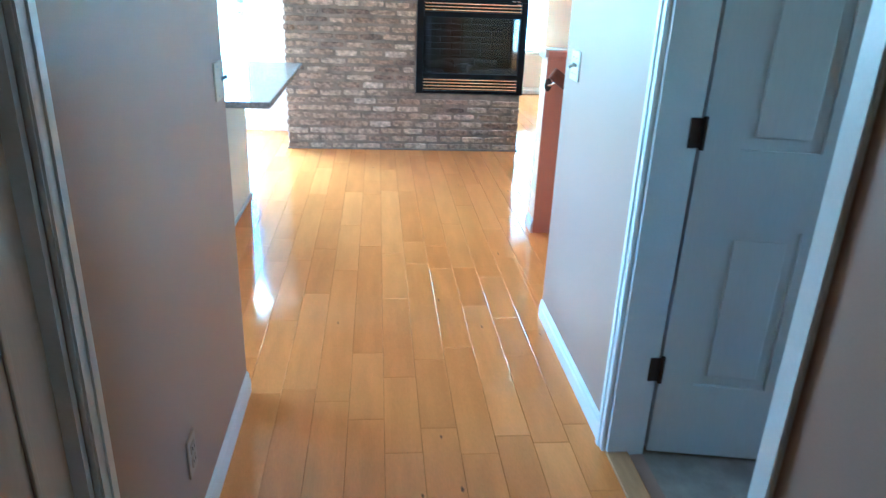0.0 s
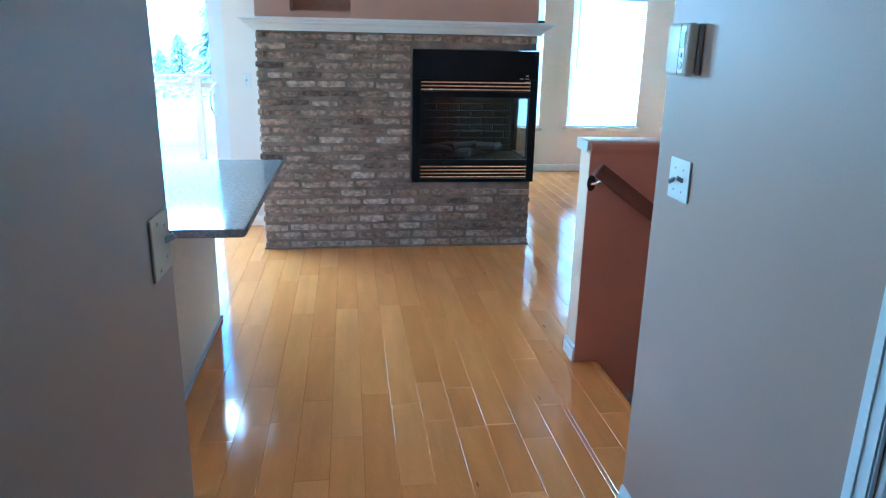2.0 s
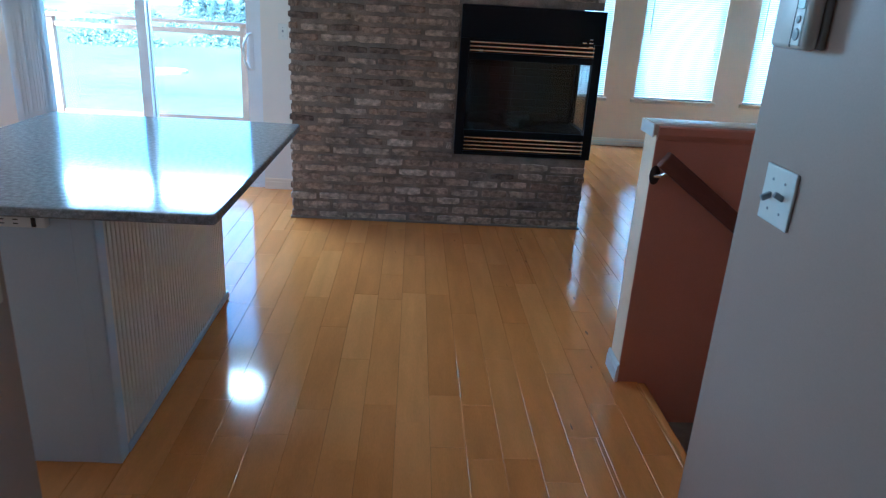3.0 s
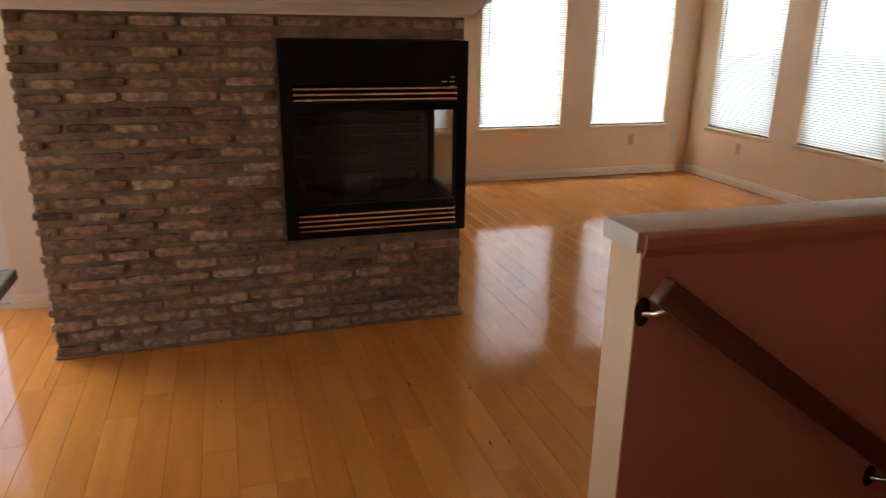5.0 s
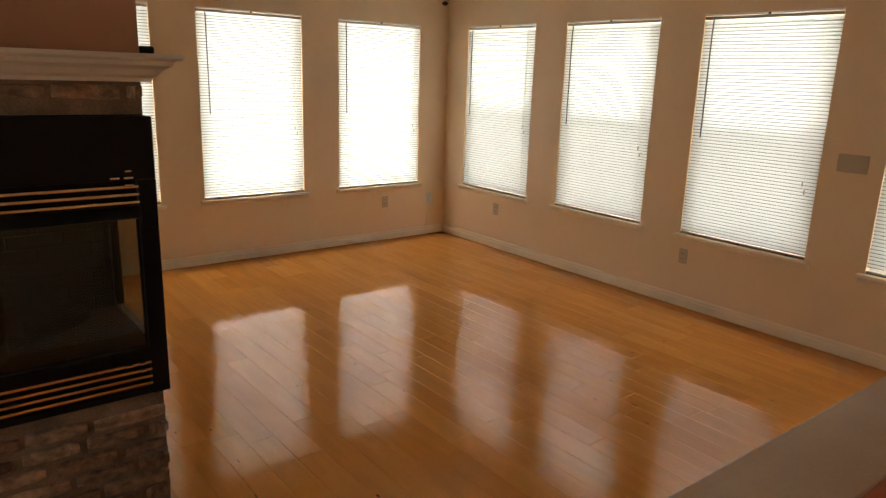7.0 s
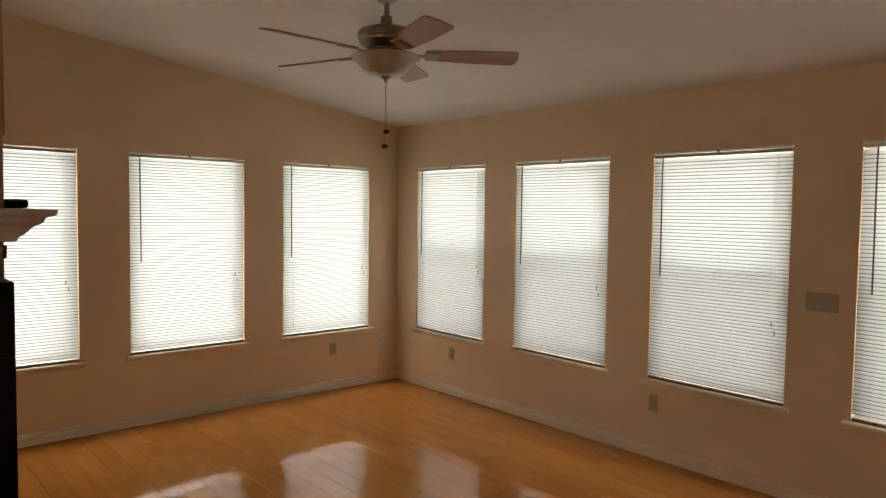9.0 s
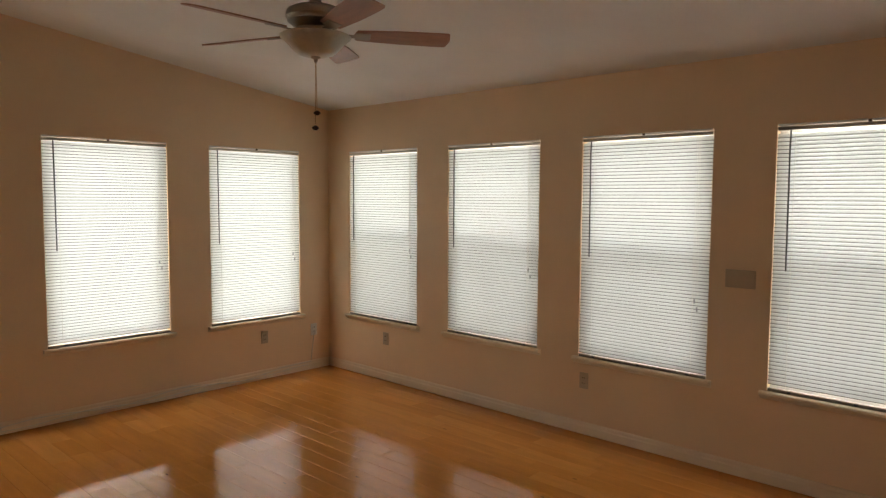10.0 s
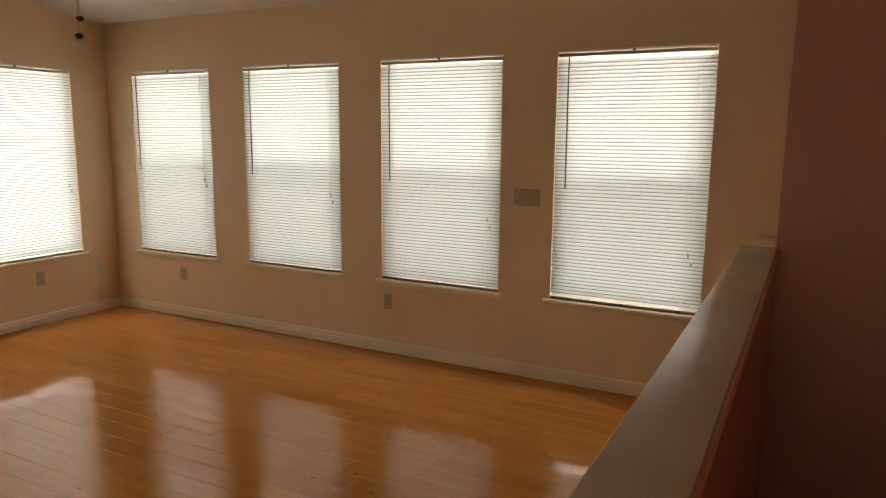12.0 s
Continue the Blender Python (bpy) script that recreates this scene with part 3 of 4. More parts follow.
for row in range(9):
    zb = FB_Z0 + 0.155 + row * 0.056
    for k in range(5):
        xa = max(FB_X0 + 0.055, FB_X0 + 0.055 + (k - 0.5 * (row % 2)) * 0.19)
        xb = min(FB_X0 + 0.055 + (k + 1 - 0.5 * (row % 2)) * 0.19, FB_X1 - 0.055)
        if xb - xa > 0.03 and zb + 0.05 < FB_Z1 - 0.305:
            part("lining_brick", rbox(xa + 0.002, FY + 0.566, zb, xb - 0.002, FY + 0.5745, zb + 0.052, 0.003, 1), LINING, ins, "dark fire brick")
YF = FY - 0.020
part("top_panel", rbox(FB_X0 - 0.01, YF, FB_Z1 - 0.205, FB_X1 + 0.006, FY + 0.03, FB_Z1, 0.004), BLACK, ins, "black steel hood panel")
part("left_post", rbox(FB_X0 - 0.01, YF, FB_Z0, FB_X0 + 0.048, FY + 0.03, FB_Z1 - 0.205, 0.003), BLACK, ins)
part("corner_post", rbox(FB_X1 - 0.052, YF, FB_Z0, FB_X1 + 0.006, FY + 0.045, FB_Z1 - 0.205, 0.003), BLACK, ins)
part("bottom_panel", rbox(FB_X0 + 0.048, YF + 0.004, FB_Z0, FB_X1 - 0.045, FY + 0.03, FB_Z0 + 0.024, 0.003), BLACK, ins)
part("door_frame_top", rbox(FB_X0 + 0.048, YF + 0.004, FB_Z1 - 0.335, FB_X1 - 0.045, FY + 0.02, FB_Z1 - 0.292, 0.004), BLACK, ins)
part("door_frame_bottom", rbox(FB_X0 + 0.048, YF + 0.004, FB_Z0 + 0.128, FB_X1 - 0.045, FY + 0.02, FB_Z0 + 0.170, 0.004), BLACK, ins)
part("grille_back", boxes((FB_X0 + 0.048, FY + 0.012, FB_Z0 + 0.024, FB_X1 - 0.045, FY + 0.018, FB_Z0 + 0.128)), BLACK, ins)
part("grille_back", boxes((FB_X0 + 0.048, FY + 0.012, FB_Z1 - 0.292, FB_X1 - 0.045, FY + 0.018, FB_Z1 - 0.205)), BLACK, ins)
for k in range(4):
    z = FB_Z0 + 0.036 + k * 0.026
    part("brass_slat", rbox(FB_X0 + 0.052, YF - 0.002, z, FB_X1 - 0.05, YF + 0.016, z + 0.011, 0.003), BRASS, ins, "polished brass louvre")
for k in range(3):
    z = FB_Z1 - 0.284 + k * 0.026
    part("brass_slat", rbox(FB_X0 + 0.052, YF - 0.002, z, FB_X1 - 0.05, YF + 0.016, z + 0.011, 0.003), BRASS, ins, "polished brass louvre")
fg = part("glass_pane", boxes((FB_X0 + 0.05, FY + 0.004, FB_Z0 + 0.16, FB_X1 - 0.05, FY + 0.008, FB_Z1 - 0.33)), FIREGLASS, ins, "smoked front glass")
fg.visible_shadow = False
# the end facing the living room
XS = FB_X1 + 0.004
part("side_top_panel", rbox(XS - 0.03, FY + 0.031, FB_Z1 - 0.30, XS, FY + 0.60, FB_Z1, 0.003), BLACK, ins)
part("side_bottom_panel", rbox(XS - 0.03, FY + 0.046, FB_Z0, XS, FY + 0.60, FB_Z0 + 0.16, 0.003), BLACK, ins)
part("side_post", rbox(XS - 0.03, FY + 0.55, FB_Z0 + 0.16, XS, FY + 0.60, FB_Z1 - 0.30, 0.003), BLACK, ins)
sg = part("glass_pane", boxes((XS - 0.014, FY + 0.045, FB_Z0 + 0.16, XS - 0.010, FY + 0.55, FB_Z1 - 0.30)), PANE, ins, "clear side glass")
sg.visible_shadow = False
rng = random.Random(5)
for k in range(5):
    a = Vector((0.30 + 0.07 * k, FY + 0.22 + 0.03 * (k % 3), FB_Z0 + 0.20 + 0.03 * (k % 2)))
    dv = Vector((0.17, 0.05 * (k - 2), 0.02 * (k % 3)))
    part("ceramic_log", tube([a - dv, a - dv * 0.3 + Vector((0, 0, 0.012)), a + dv * 0.4, a + dv], 0.036, 9), SOOT, ins, "charred ceramic log", smooth=True)
thing("remote_control", rbox(0.0, 0.0, 0.0, 0.055, 0.16, 0.026, 0.008, 3), BLACK, "small black remote control lying on the mantel", "remote control", m=Matrix.Translation((0.948, FY + 0.10, 1.671)), smooth=True)
for px, pz, pw in ((0.800, FB_Z1 - 0.200, 0.030), (0.842, FB_Z1 - 0.200, 0.030), (0.846, FB_Z1 - 0.178, 0.022), (0.842, FB_Z1 - 0.224, 0.030), (0.800, FB_Z0 + 0.116, 0.026), (0.846, FB_Z0 + 0.116, 0.020), (0.846, FB_Z0 + 0.090, 0.020)):
    part("latch", rbox(px, YF - 0.009, pz, px + pw, YF + 0.001, pz + 0.008, 0.003, 2), CHROME, ins, "small bright chrome latch")


# ---- kitchen peninsula ----
PX0, PX1, PY0, PY1, CT = -1.95, -0.806, 2.615, 4.075, 0.90
pen = thing("kitchen_peninsula", None, None, "cream beadboard kitchen peninsula base with white corner post", "cabinet")
BX, BY0, BY1 = -1.186, 2.715, 4.062
part("body", boxes((PX0 + 0.05, BY0 + 0.012, 0.0, BX - 0.012, BY1, CT - 0.031)), BEAD, pen)
part("end_panel", rbox(PX0 + 0.05, BY0, 0.0, BX - 0.065, BY0 + 0.012, CT - 0.032, 0.002), CABW, pen, "white end panel")
part("corner_post", rbox(BX - 0.065, BY0 - 0.006, 0.0, BX + 0.006, BY0 + 0.055, CT - 0.032, 0.006), CABW, pen, "white corner post")
part("base_shoe", rbox(BX - 0.004, BY0 + 0.055, 0.0, BX + 0.008, BY1, 0.03, 0.004), CABW, pen, "white base shoe")
y = BY0 + 0.056
while y < BY1 - 0.02:
    part("bead_board", rbox(BX - 0.012, y, 0.0, BX, min(y + 0.0265, BY1), CT - 0.032, 0.005, 2), BEAD, pen)
    y += 0.0303
bm = bmesh.new()
slab = []
for inset, z in ((0.006, CT - 0.031), (0.0, CT - 0.025), (0.0, CT - 0.006), (0.0018, CT - 0.0018), (0.006, CT)):
    ring_ = []
    for cx, cy, a0 in ((PX1 - 0.018, PY1 - 0.018, 0), (PX0 + 0.018, PY1 - 0.018, 90), (PX0 + 0.018, PY0 + 0.018, 180), (PX1 - 0.018, PY0 + 0.018, 270)):
        for q in range(6):
            a = radians(a0 + 18 * q)
            ring_.append(bm.verts.new((cx + (0.018 - inset) * math.cos(a), cy + (0.018 - inset) * math.sin(a), z)))
    slab.append(ring_)
for lo_, hi_ in zip(slab, slab[1:]):
    for q in range(len(lo_)):
        bm.faces.new((lo_[q], lo_[(q + 1) % len(lo_)], hi_[(q + 1) % len(lo_)], hi_[q]))
bm.faces.new(slab[0][::-1])
bm.faces.new(slab[-1])
thing("countertop", bm, GRANITE, "polished grey granite worktop with rounded corners", "countertop")


def outlet(label, m, mat=None, group="wall outlets", slots=True):
    e = thing("wall_outlet", None, None, label, "outlet", m=m, group=group)
    part("cover_plate", rbox(-0.035, -0.006, -0.057, 0.035, 0, 0.057, 0.003), mat or ALMOND, e)
    if slots:
        for z in (-0.02, 0.02):
            s = part("socket", rbox(-0.017, -0.0085, z - 0.014, 0.017, -0.005, z + 0.014, 0.003), mat or ALMOND, e)
            for dx in (-0.007, 0.007):
                part("slot", boxes((dx - 0.0015, -0.0092, z - 0.004, dx + 0.0015, -0.0083, z + 0.006)), HOLE, s)
    return e


ps = thing("power_strip", None, None, "white power strip fixed under the worktop edge", "power strip")
part("housing", rbox(-1.56, BY0 - 0.028, 0.815, -1.305, BY0 - 0.0005, 0.850, 0.004), PLATE, ps)
part("rocker", rbox(-1.342, BY0 - 0.031, 0.819, -1.330, BY0 - 0.027, 0.846, 0.001), HOLE, ps, "black rocker switch")
for k in range(5):
    for zz in (0.826, 0.838):
        part("slot", boxes((-1.545 + 0.038 * k, BY0 - 0.0288, zz, -1.531 + 0.038 * k, BY0 - 0.0278, zz + 0.003)), HOLE, ps)
outlet("almond outlet below a window", Matrix.Translation((4.032, NY - 0.0005, 0.388)))
outlet("white outlet with a cable near the room corner", Matrix.Translation((4.580, NY - 0.0005, 0.388)), PLATE)
outlet("almond outlet below a window", pose(EX - 0.0005, 7.892, 0.388, 0, 0, -90))
outlet("almond outlet below a window", pose(EX - 0.0005, 5.820, 0.388, 0, 0, -90))
outlet("almond outlet low on the hall wall", pose(HL + 0.0005, 0.900, 0.298, 0, 0, 90), TANP)
thing("blank_plate", rbox(-0.088, -0.007, -0.054, 0.088, 0, 0.054, 0.003), ALMOND, "large beige blank cover plate between windows", "wall plate", m=pose(EX - 0.0005, 4.772, 1.197, 0, 0, -90))


def switch(label, m, gang, up, mat=None):
    e = thing("light_switch", None, None, label, "light switch", m=m)
    w = 0.035 + 0.023 * (gang - 1)
    part("cover_plate", rbox(-w, -0.006, -0.057, w, 0, 0.057, 0.003), mat or PLATE, e)
    for k in range(gang):
        x = (k - (gang - 1) / 2) * 0.046
        if up[k] is None:
            for z in (-0.048, 0.048):
                part("screw", lathe([(0.0, 0.0), (0.0032, 0.0), (0.0028, 0.0012), (0.0, 0.0014)], 8, m=pose(x, -0.006, z * 0.9, 90, 0, 0)), GREYP, e)
            continue
        t = part("toggle", rbox(-0.005, -0.022, -0.006, 0.005, 0.0, 0.006, 0.002), GREYP, e, "grey toggle")
        t.matrix_basis = pose(x, -0.004, 0, 28 * up[k], 0, 0)
        for z in (-0.030, 0.030):
            part("screw", lathe([(0.0, 0.0), (0.0032, 0.0), (0.0028, 0.0012), (0.0, 0.0014)], 8, m=pose(x, -0.006, z, 90, 0, 0)), GREYP, e)
    return e


switch("white double toggle switch on the hall wall", pose(HR - 0.0005, 2.080, 1.163, 0, 0, -90), 2, (1, -1))
switch("almond double plate with one toggle on the hall wall end", pose(HL + 0.0005, 1.563, 1.150, 0, 0, 90), 2, (None, -1), ALMOND)
switch("white toggle switch beside the sliding door", pose(-1.262, SY - 0.0005, 1.20, 0, 0, 0), 1, (-1,))
th = thing("thermostat", None, None, "white wall thermostat with grey screen panel", "thermostat", m=pose(HR - 0.0005, 2.105, 1.507, 0, 0, -90))
part("back_plate", rbox(-0.058, -0.012, -0.064, 0.062, 0, 0.064, 0.003), GREYP, th, "grey back plate")
part("housing", rbox(-0.060, -0.042, -0.066, 0.060, -0.012, 0.066, 0.010, 3), PLATE, th, smooth=True)
part("groove", rbox(0.014, -0.0425, -0.062, 0.019, -0.040, 0.062, 0.0008, 1), HOLE, th)
part("side_panel", rbox(0.020, -0.044, -0.060, 0.050, -0.040, 0.060, 0.002), PLATE, th)
part("screen", rbox(0.023, -0.0455, 0.004, 0.047, -0.043, 0.044, 0.001), LCD, th, "grey liquid crystal screen")
for z, r in ((-0.014, 0.007), (-0.040, 0.011)):
    part("button", lathe([(0.0, 0.0), (r, 0.0), (r * 0.9, 0.002), (0.0, 0.0025)], 14, m=pose(0.035, -0.044, z, 90, 0, 0)), GREYP, th, smooth=True)


# ---- doors in the hall ----
def casing_run(x, side, y0, y1, z1):
    """White door casing: two legs and a head, on a wall face at x whose room lies on the given side."""
    w = 0.058
    t = 0.016 * side
    bm = bmesh.new()
    for a, b, c, d in ((y0 - w, y0, 0, z1 + w), (y1, y1 + w, 0, z1 + w), (y0, y1, z1, z1 + w)):
        box(bm, min(x, x + t), a, c, max(x, x + t), b, d)
    bmesh.ops.bevel(bm, geom=bm.edges[:], offset=0.004, segments=2, affect="EDGES")
    box(bm, min(x + t * 0.9, x + t * 1.25), y1 + 0.030, 0, max(x + t * 0.9, x + t * 1.25), y1 + w - 0.006, z1 + w - 0.006)
    return structure("trim_door_casing", bm, TRIM, "white painted door casing", "door casing")


def jamb(x0, x1, y0, y1, z1):
    bm = boxes((x0, y0, 0, x1, y0 + 0.016, z1), (x0, y1 - 0.016, 0, x1, y1, z1), (x0, y0 + 0.016, z1 - 0.016, x1, y1 - 0.016, z1))
    return structure("trim_door_jamb", bm, TRIM, "white painted door jamb", "door jamb")


def panel_door(name, w, h, label):
    """Six-panel door, hinged at x=0, running along x, thickness along y."""
    e = thing(name, None, None, label, "door", kind="structure")
    t = 0.035
    bm = bmesh.new()
    cols = [(0.11, w / 2 - 0.045), (w / 2 + 0.045, w - 0.11)]
    rows = [(0.265, 0.80), (1.035, 1.58), (1.69, 1.90)]
    xs = [0, cols[0][0], cols[0][1], cols[1][0], cols[1][1], w]
    zs = [0] + [v for r in rows for v in r] + [h]
    for i in range(5):
        for j in range(len(zs) - 1):
            hole = i in (1, 3) and j in (1, 3, 5)
            if not hole:
                box(bm, xs[i], 0, zs[j], xs[i + 1], t, zs[j + 1])
    bmesh.ops.remove_doubles(bm, verts=bm.verts[:], dist=0.0004)
    part("door_leaf", bm, DOORM, e)
    for a, b in cols:
        for c, d in rows:
            p = bmesh.new()
            box(p, a, 0.009, c, b, t - 0.009, d)
            box(p, a + 0.035, 0.003, c + 0.035, b - 0.035, t - 0.003, d - 0.035)
            bmesh.ops.bevel(p, geom=p.edges[:], offset=0.0025, segments=1, affect="EDGES")
            part("panel", p, DOORM, e)
    return e


casing_run(HR, -1, 0.45, 1.235, 2.04)
jamb(HR - 0.002, HR + 0.122, 0.451, 1.234, 2.039)
d1 = panel_door("door_1", 0.755, 2.015, "white six-panel bedroom door standing open")
d1.matrix_world = pose(HR + 0.135, 1.222, 0.012, 0, 0, -10)
for z in (0.33, 1.09, 1.82):
    lf = boxes((HR + 0.094, 1.2155, z - 0.042, HR + 0.130, 1.2185, z + 0.042))
    bmesh.ops.transform(lf, matrix=d1.matrix_world.inverted(), verts=lf.verts[:])
    hg = part("hinge", lf, BRONZE, d1, "dark bronze hinge")
    kn_ = tube([(HR + 0.133, 1.213, z - 0.047), (HR + 0.133, 1.213, z + 0.047)], 0.0075, 10)
    bmesh.ops.transform(kn_, matrix=d1.matrix_world.inverted(), verts=kn_.verts[:])
    part("knuckle", kn_, BRONZE, hg, smooth=True)
for s in (-1, 1):
    kb = part("door_knob", lathe([(0.0, 0.0), (0.028, 0.0), (0.028, 0.006), (0.011, 0.010), (0.011, 0.028), (0.025, 0.040), (0.026, 0.055), (0.014, 0.066), (0.0, 0.067)], 16, m=pose(0.69, 0.0 if s < 0 else 0.035, 0.92, 90 if s < 0 else -90, 0, 0)), NICKEL, d1, "brushed nickel knob", smooth=True)
casing_run(HL, 1, -0.41, 0.372, 2.04)
jamb(HL - 0.122, HL + 0.002, -0.409, 0.371, 2.039)
CREAMD = surface("cream door paint", (0.60, 0.48, 0.36), 0.45, var=0.06, scale=3, fine=140, bump=0.008, stretch=(1, 1, 0.15))
d2 = thing("door_2", None, None, "plain cream slab hall door standing closed", "door", kind="structure")
part("door_leaf", rbox(0.0, 0.0, 0.0, 0.742, 0.035, 2.015, 0.003), CREAMD, d2)
part("edge_bead", rbox(0.095, 0.033, 0.10, 0.110, 0.040, 1.92, 0.003), CREAMD, d2)
d2.matrix_world = pose(HL - 0.055, 0.352, 0.012, 0, 0, -90)
part("door_knob", lathe([(0.0, 0.0), (0.028, 0.0), (0.028, 0.006), (0.011, 0.010), (0.011, 0.028), (0.025, 0.040), (0.026, 0.055), (0.014, 0.066), (0.0, 0.067)], 16, m=pose(0.68, 0.035, 0.92, -90, 0, 0)), NICKEL, d2, "brushed nickel knob", smooth=True)

# ---- handrail ----
hr = thing("handrail", None, None, "dark red-brown wooden handrail sloping down the stairs", "handrail")
sl = math.degrees(math.atan2(0.57, 0.775))
rb = rbox(0, -0.021, -0.068, 4.05, 0.021, 0.0, 0.007, 3)
part("rail", rb, RAILW, hr, smooth=True).matrix_basis = pose(0.682, HW_Y0 - 0.058, 1.008, 0, sl, 0)
for dx in (0.02, 0.85, 2.40):
    zc = 1.005 - math.tan(radians(sl)) * dx - 0.075
    br = part("bracket", lathe([(0.0, 0.0), (0.024, 0.0), (0.026, 0.004), (0.014, 0.009), (0.0, 0.010)], 14, m=pose(0.636 + dx, HW_Y0, zc - 0.01, 90, 0, 0) @ Matrix.Diagonal((0.8, 1.45, 1, 1))), BRONZE, hr, "dark bronze bracket plate", smooth=True)
    part("bracket_arm", tube([(0.638 + dx, HW_Y0 - 0.008, zc - 0.012), (0.650 + dx, HW_Y0 - 0.036, zc - 0.004), (0.664 + dx, HW_Y0 - 0.056, zc + 0.010), (0.674 + dx, HW_Y0 - 0.060, zc + 0.016)], 0.0085, 10), CHROME, br, "bright chrome bracket arm", smooth=True)

hr.matrix_world = HW_TURN

# ---- sliding door ----
SX0, SX1, SH = -3.27, -1.425, 2.06
sd = thing("door_3", None, None, "white sliding glass patio door looking out on the deck", "sliding door", kind="structure")
part("door_frame", boxes((SX0, SY + 0.02, 0, SX0 + 0.045, SY + 0.14, SH), (SX1 - 0.045, SY + 0.02, 0, SX1, SY + 0.14, SH), (SX0 + 0.045, SY + 0.02, SH - 0.045, SX1 - 0.045, SY + 0.14, SH), (SX0 + 0.045, SY + 0.02, -0.01, SX1 - 0.045, SY + 0.14, 0.028)), VINYL, sd)
mid = -2.31
for nm, a, b, yy in (("sliding_panel", mid - 0.03, SX1 - 0.045, 0.035), ("fixed_panel", SX0 + 0.045, mid + 0.05, 0.085)):
    f = 0.07
    p = part(nm, boxes((a, SY + yy, 0.03, a + f, SY + yy + 0.042, SH - 0.05), (b - f, SY + yy, 0.03, b, SY + yy + 0.042, SH - 0.05), (a + f, SY + yy, 0.03, b - f, SY + yy + 0.042, 0.12), (a + f, SY + yy, SH - 0.12, b - f, SY + yy + 0.042, SH - 0.05)), VINYL, sd)
    g = part("pane", boxes((a + f, SY + yy + 0.018, 0.12, b - f, SY + yy + 0.024, SH - 0.12)), PANE, p)
    g.visible_shadow = False
    if nm == "sliding_panel":
        hx = b - 0.036
        part("door_pull", tube([(hx, SY + yy, 1.17), (hx - 0.02, SY + yy - 0.03, 1.16), (hx - 0.045, SY + yy - 0.042, 1.10), (hx - 0.05, SY + yy - 0.045, 1.04), (hx - 0.045, SY + yy - 0.042, 0.98), (hx - 0.02, SY + yy - 0.03, 0.92), (hx, SY + yy, 0.91)], 0.009, 10), VINYL, p, "white curved pull", smooth=True)
        part("latch_plate", rbox(hx - 0.018, SY + yy - 0.007, 0.90, hx + 0.018, SY + yy - 0.0005, 1.18, 0.003), VINYL, p)

vb = thing("vertical_blind", None, None, "white vertical blind drawn back beside the sliding door", "blind")
part("head_track", rbox(SX0 - 0.06, SY - 0.075, 2.09, SX1 + 0.04, SY - 0.002, 2.14, 0.004), VINYL, vb)
rng = random.Random(17)
for k in range(11):
    vane = extrude_profile([(-0.044, 0.003), (-0.02, 0.0), (0.02, 0.0), (0.044, 0.003), (0.044, 0.0042), (0.02, 0.0012), (-0.02, 0.0012), (-0.044, 0.0042)], 2.03, m=pose(0, 0, 2.085, 0, 90, 0))
    part("vane", vane, SLAT, vb, smooth=True).matrix_basis = pose(SX0 + 0.05 + 0.024 * k, SY - 0.052, 0, 0, 0, 62 + rng.uniform(-12, 12))
# ---- ceiling fan ----
FXc, FYc = 2.645, 6.06
FZ = ceil_z(FXc)
fan = thing("ceiling_fan", None, None, "five-blade ceiling fan with frosted bowl light", "ceiling fan", m=Matrix.Translation((FXc, FYc, 2.335)))
CZ = FZ - 2.335
part("canopy", lathe([(0.0, CZ + 0.02), (0.074, CZ + 0.02), (0.074, CZ - 0.04), (0.066, CZ - 0.07), (0.040, CZ - 0.098), (0.015, CZ - 0.105), (0.0, CZ - 0.105)], 28), NICKEL, fan, smooth=True)
part("downrod", lathe([(0.0, 0.27), (0.0125, 0.27), (0.0125, CZ - 0.10), (0.0, CZ - 0.10)], 16), NICKEL, fan, smooth=True)
part("coupling", lathe([(0.0, 0.300), (0.024, 0.300), (0.028, 0.292), (0.028, 0.266), (0.036, 0.260), (0.036, 0.238), (0.0, 0.238)], 20), NICKEL, fan, smooth=True)
part("motor_housing", lathe([(0.0, 0.242), (0.060, 0.241), (0.110, 0.235), (0.132, 0.224), (0.140, 0.210), (0.141, 0.188), (0.133, 0.178), (0.133, 0.168), (0.112, 0.152), (0.090, 0.142), (0.080, 0.134), (0.0, 0.134)], 40), NICKEL, fan, "brushed nickel motor housing", smooth=True)
bowl = part("light_bowl", lathe([(0.0, 0.100), (0.164, 0.105), (0.171, 0.101), (0.168, 0.092), (0.152, 0.080), (0.132, 0.063), (0.112, 0.039), (0.088, 0.018), (0.050, 0.006), (0.0, 0.003)], 40), BOWL, fan, "frosted alabaster glass bowl", smooth=True)
part("finial", lathe([(0.0, 0.008), (0.024, 0.006), (0.022, -0.002), (0.009, -0.008), (0.010, -0.016), (0.004, -0.024), (0.0, -0.026)], 16), NICKEL, bowl, smooth=True)
part("bowl_ring", lathe([(0.0, 0.136), (0.092, 0.136), (0.100, 0.106), (0.0, 0.106)], 30), NICKEL, fan, smooth=True)
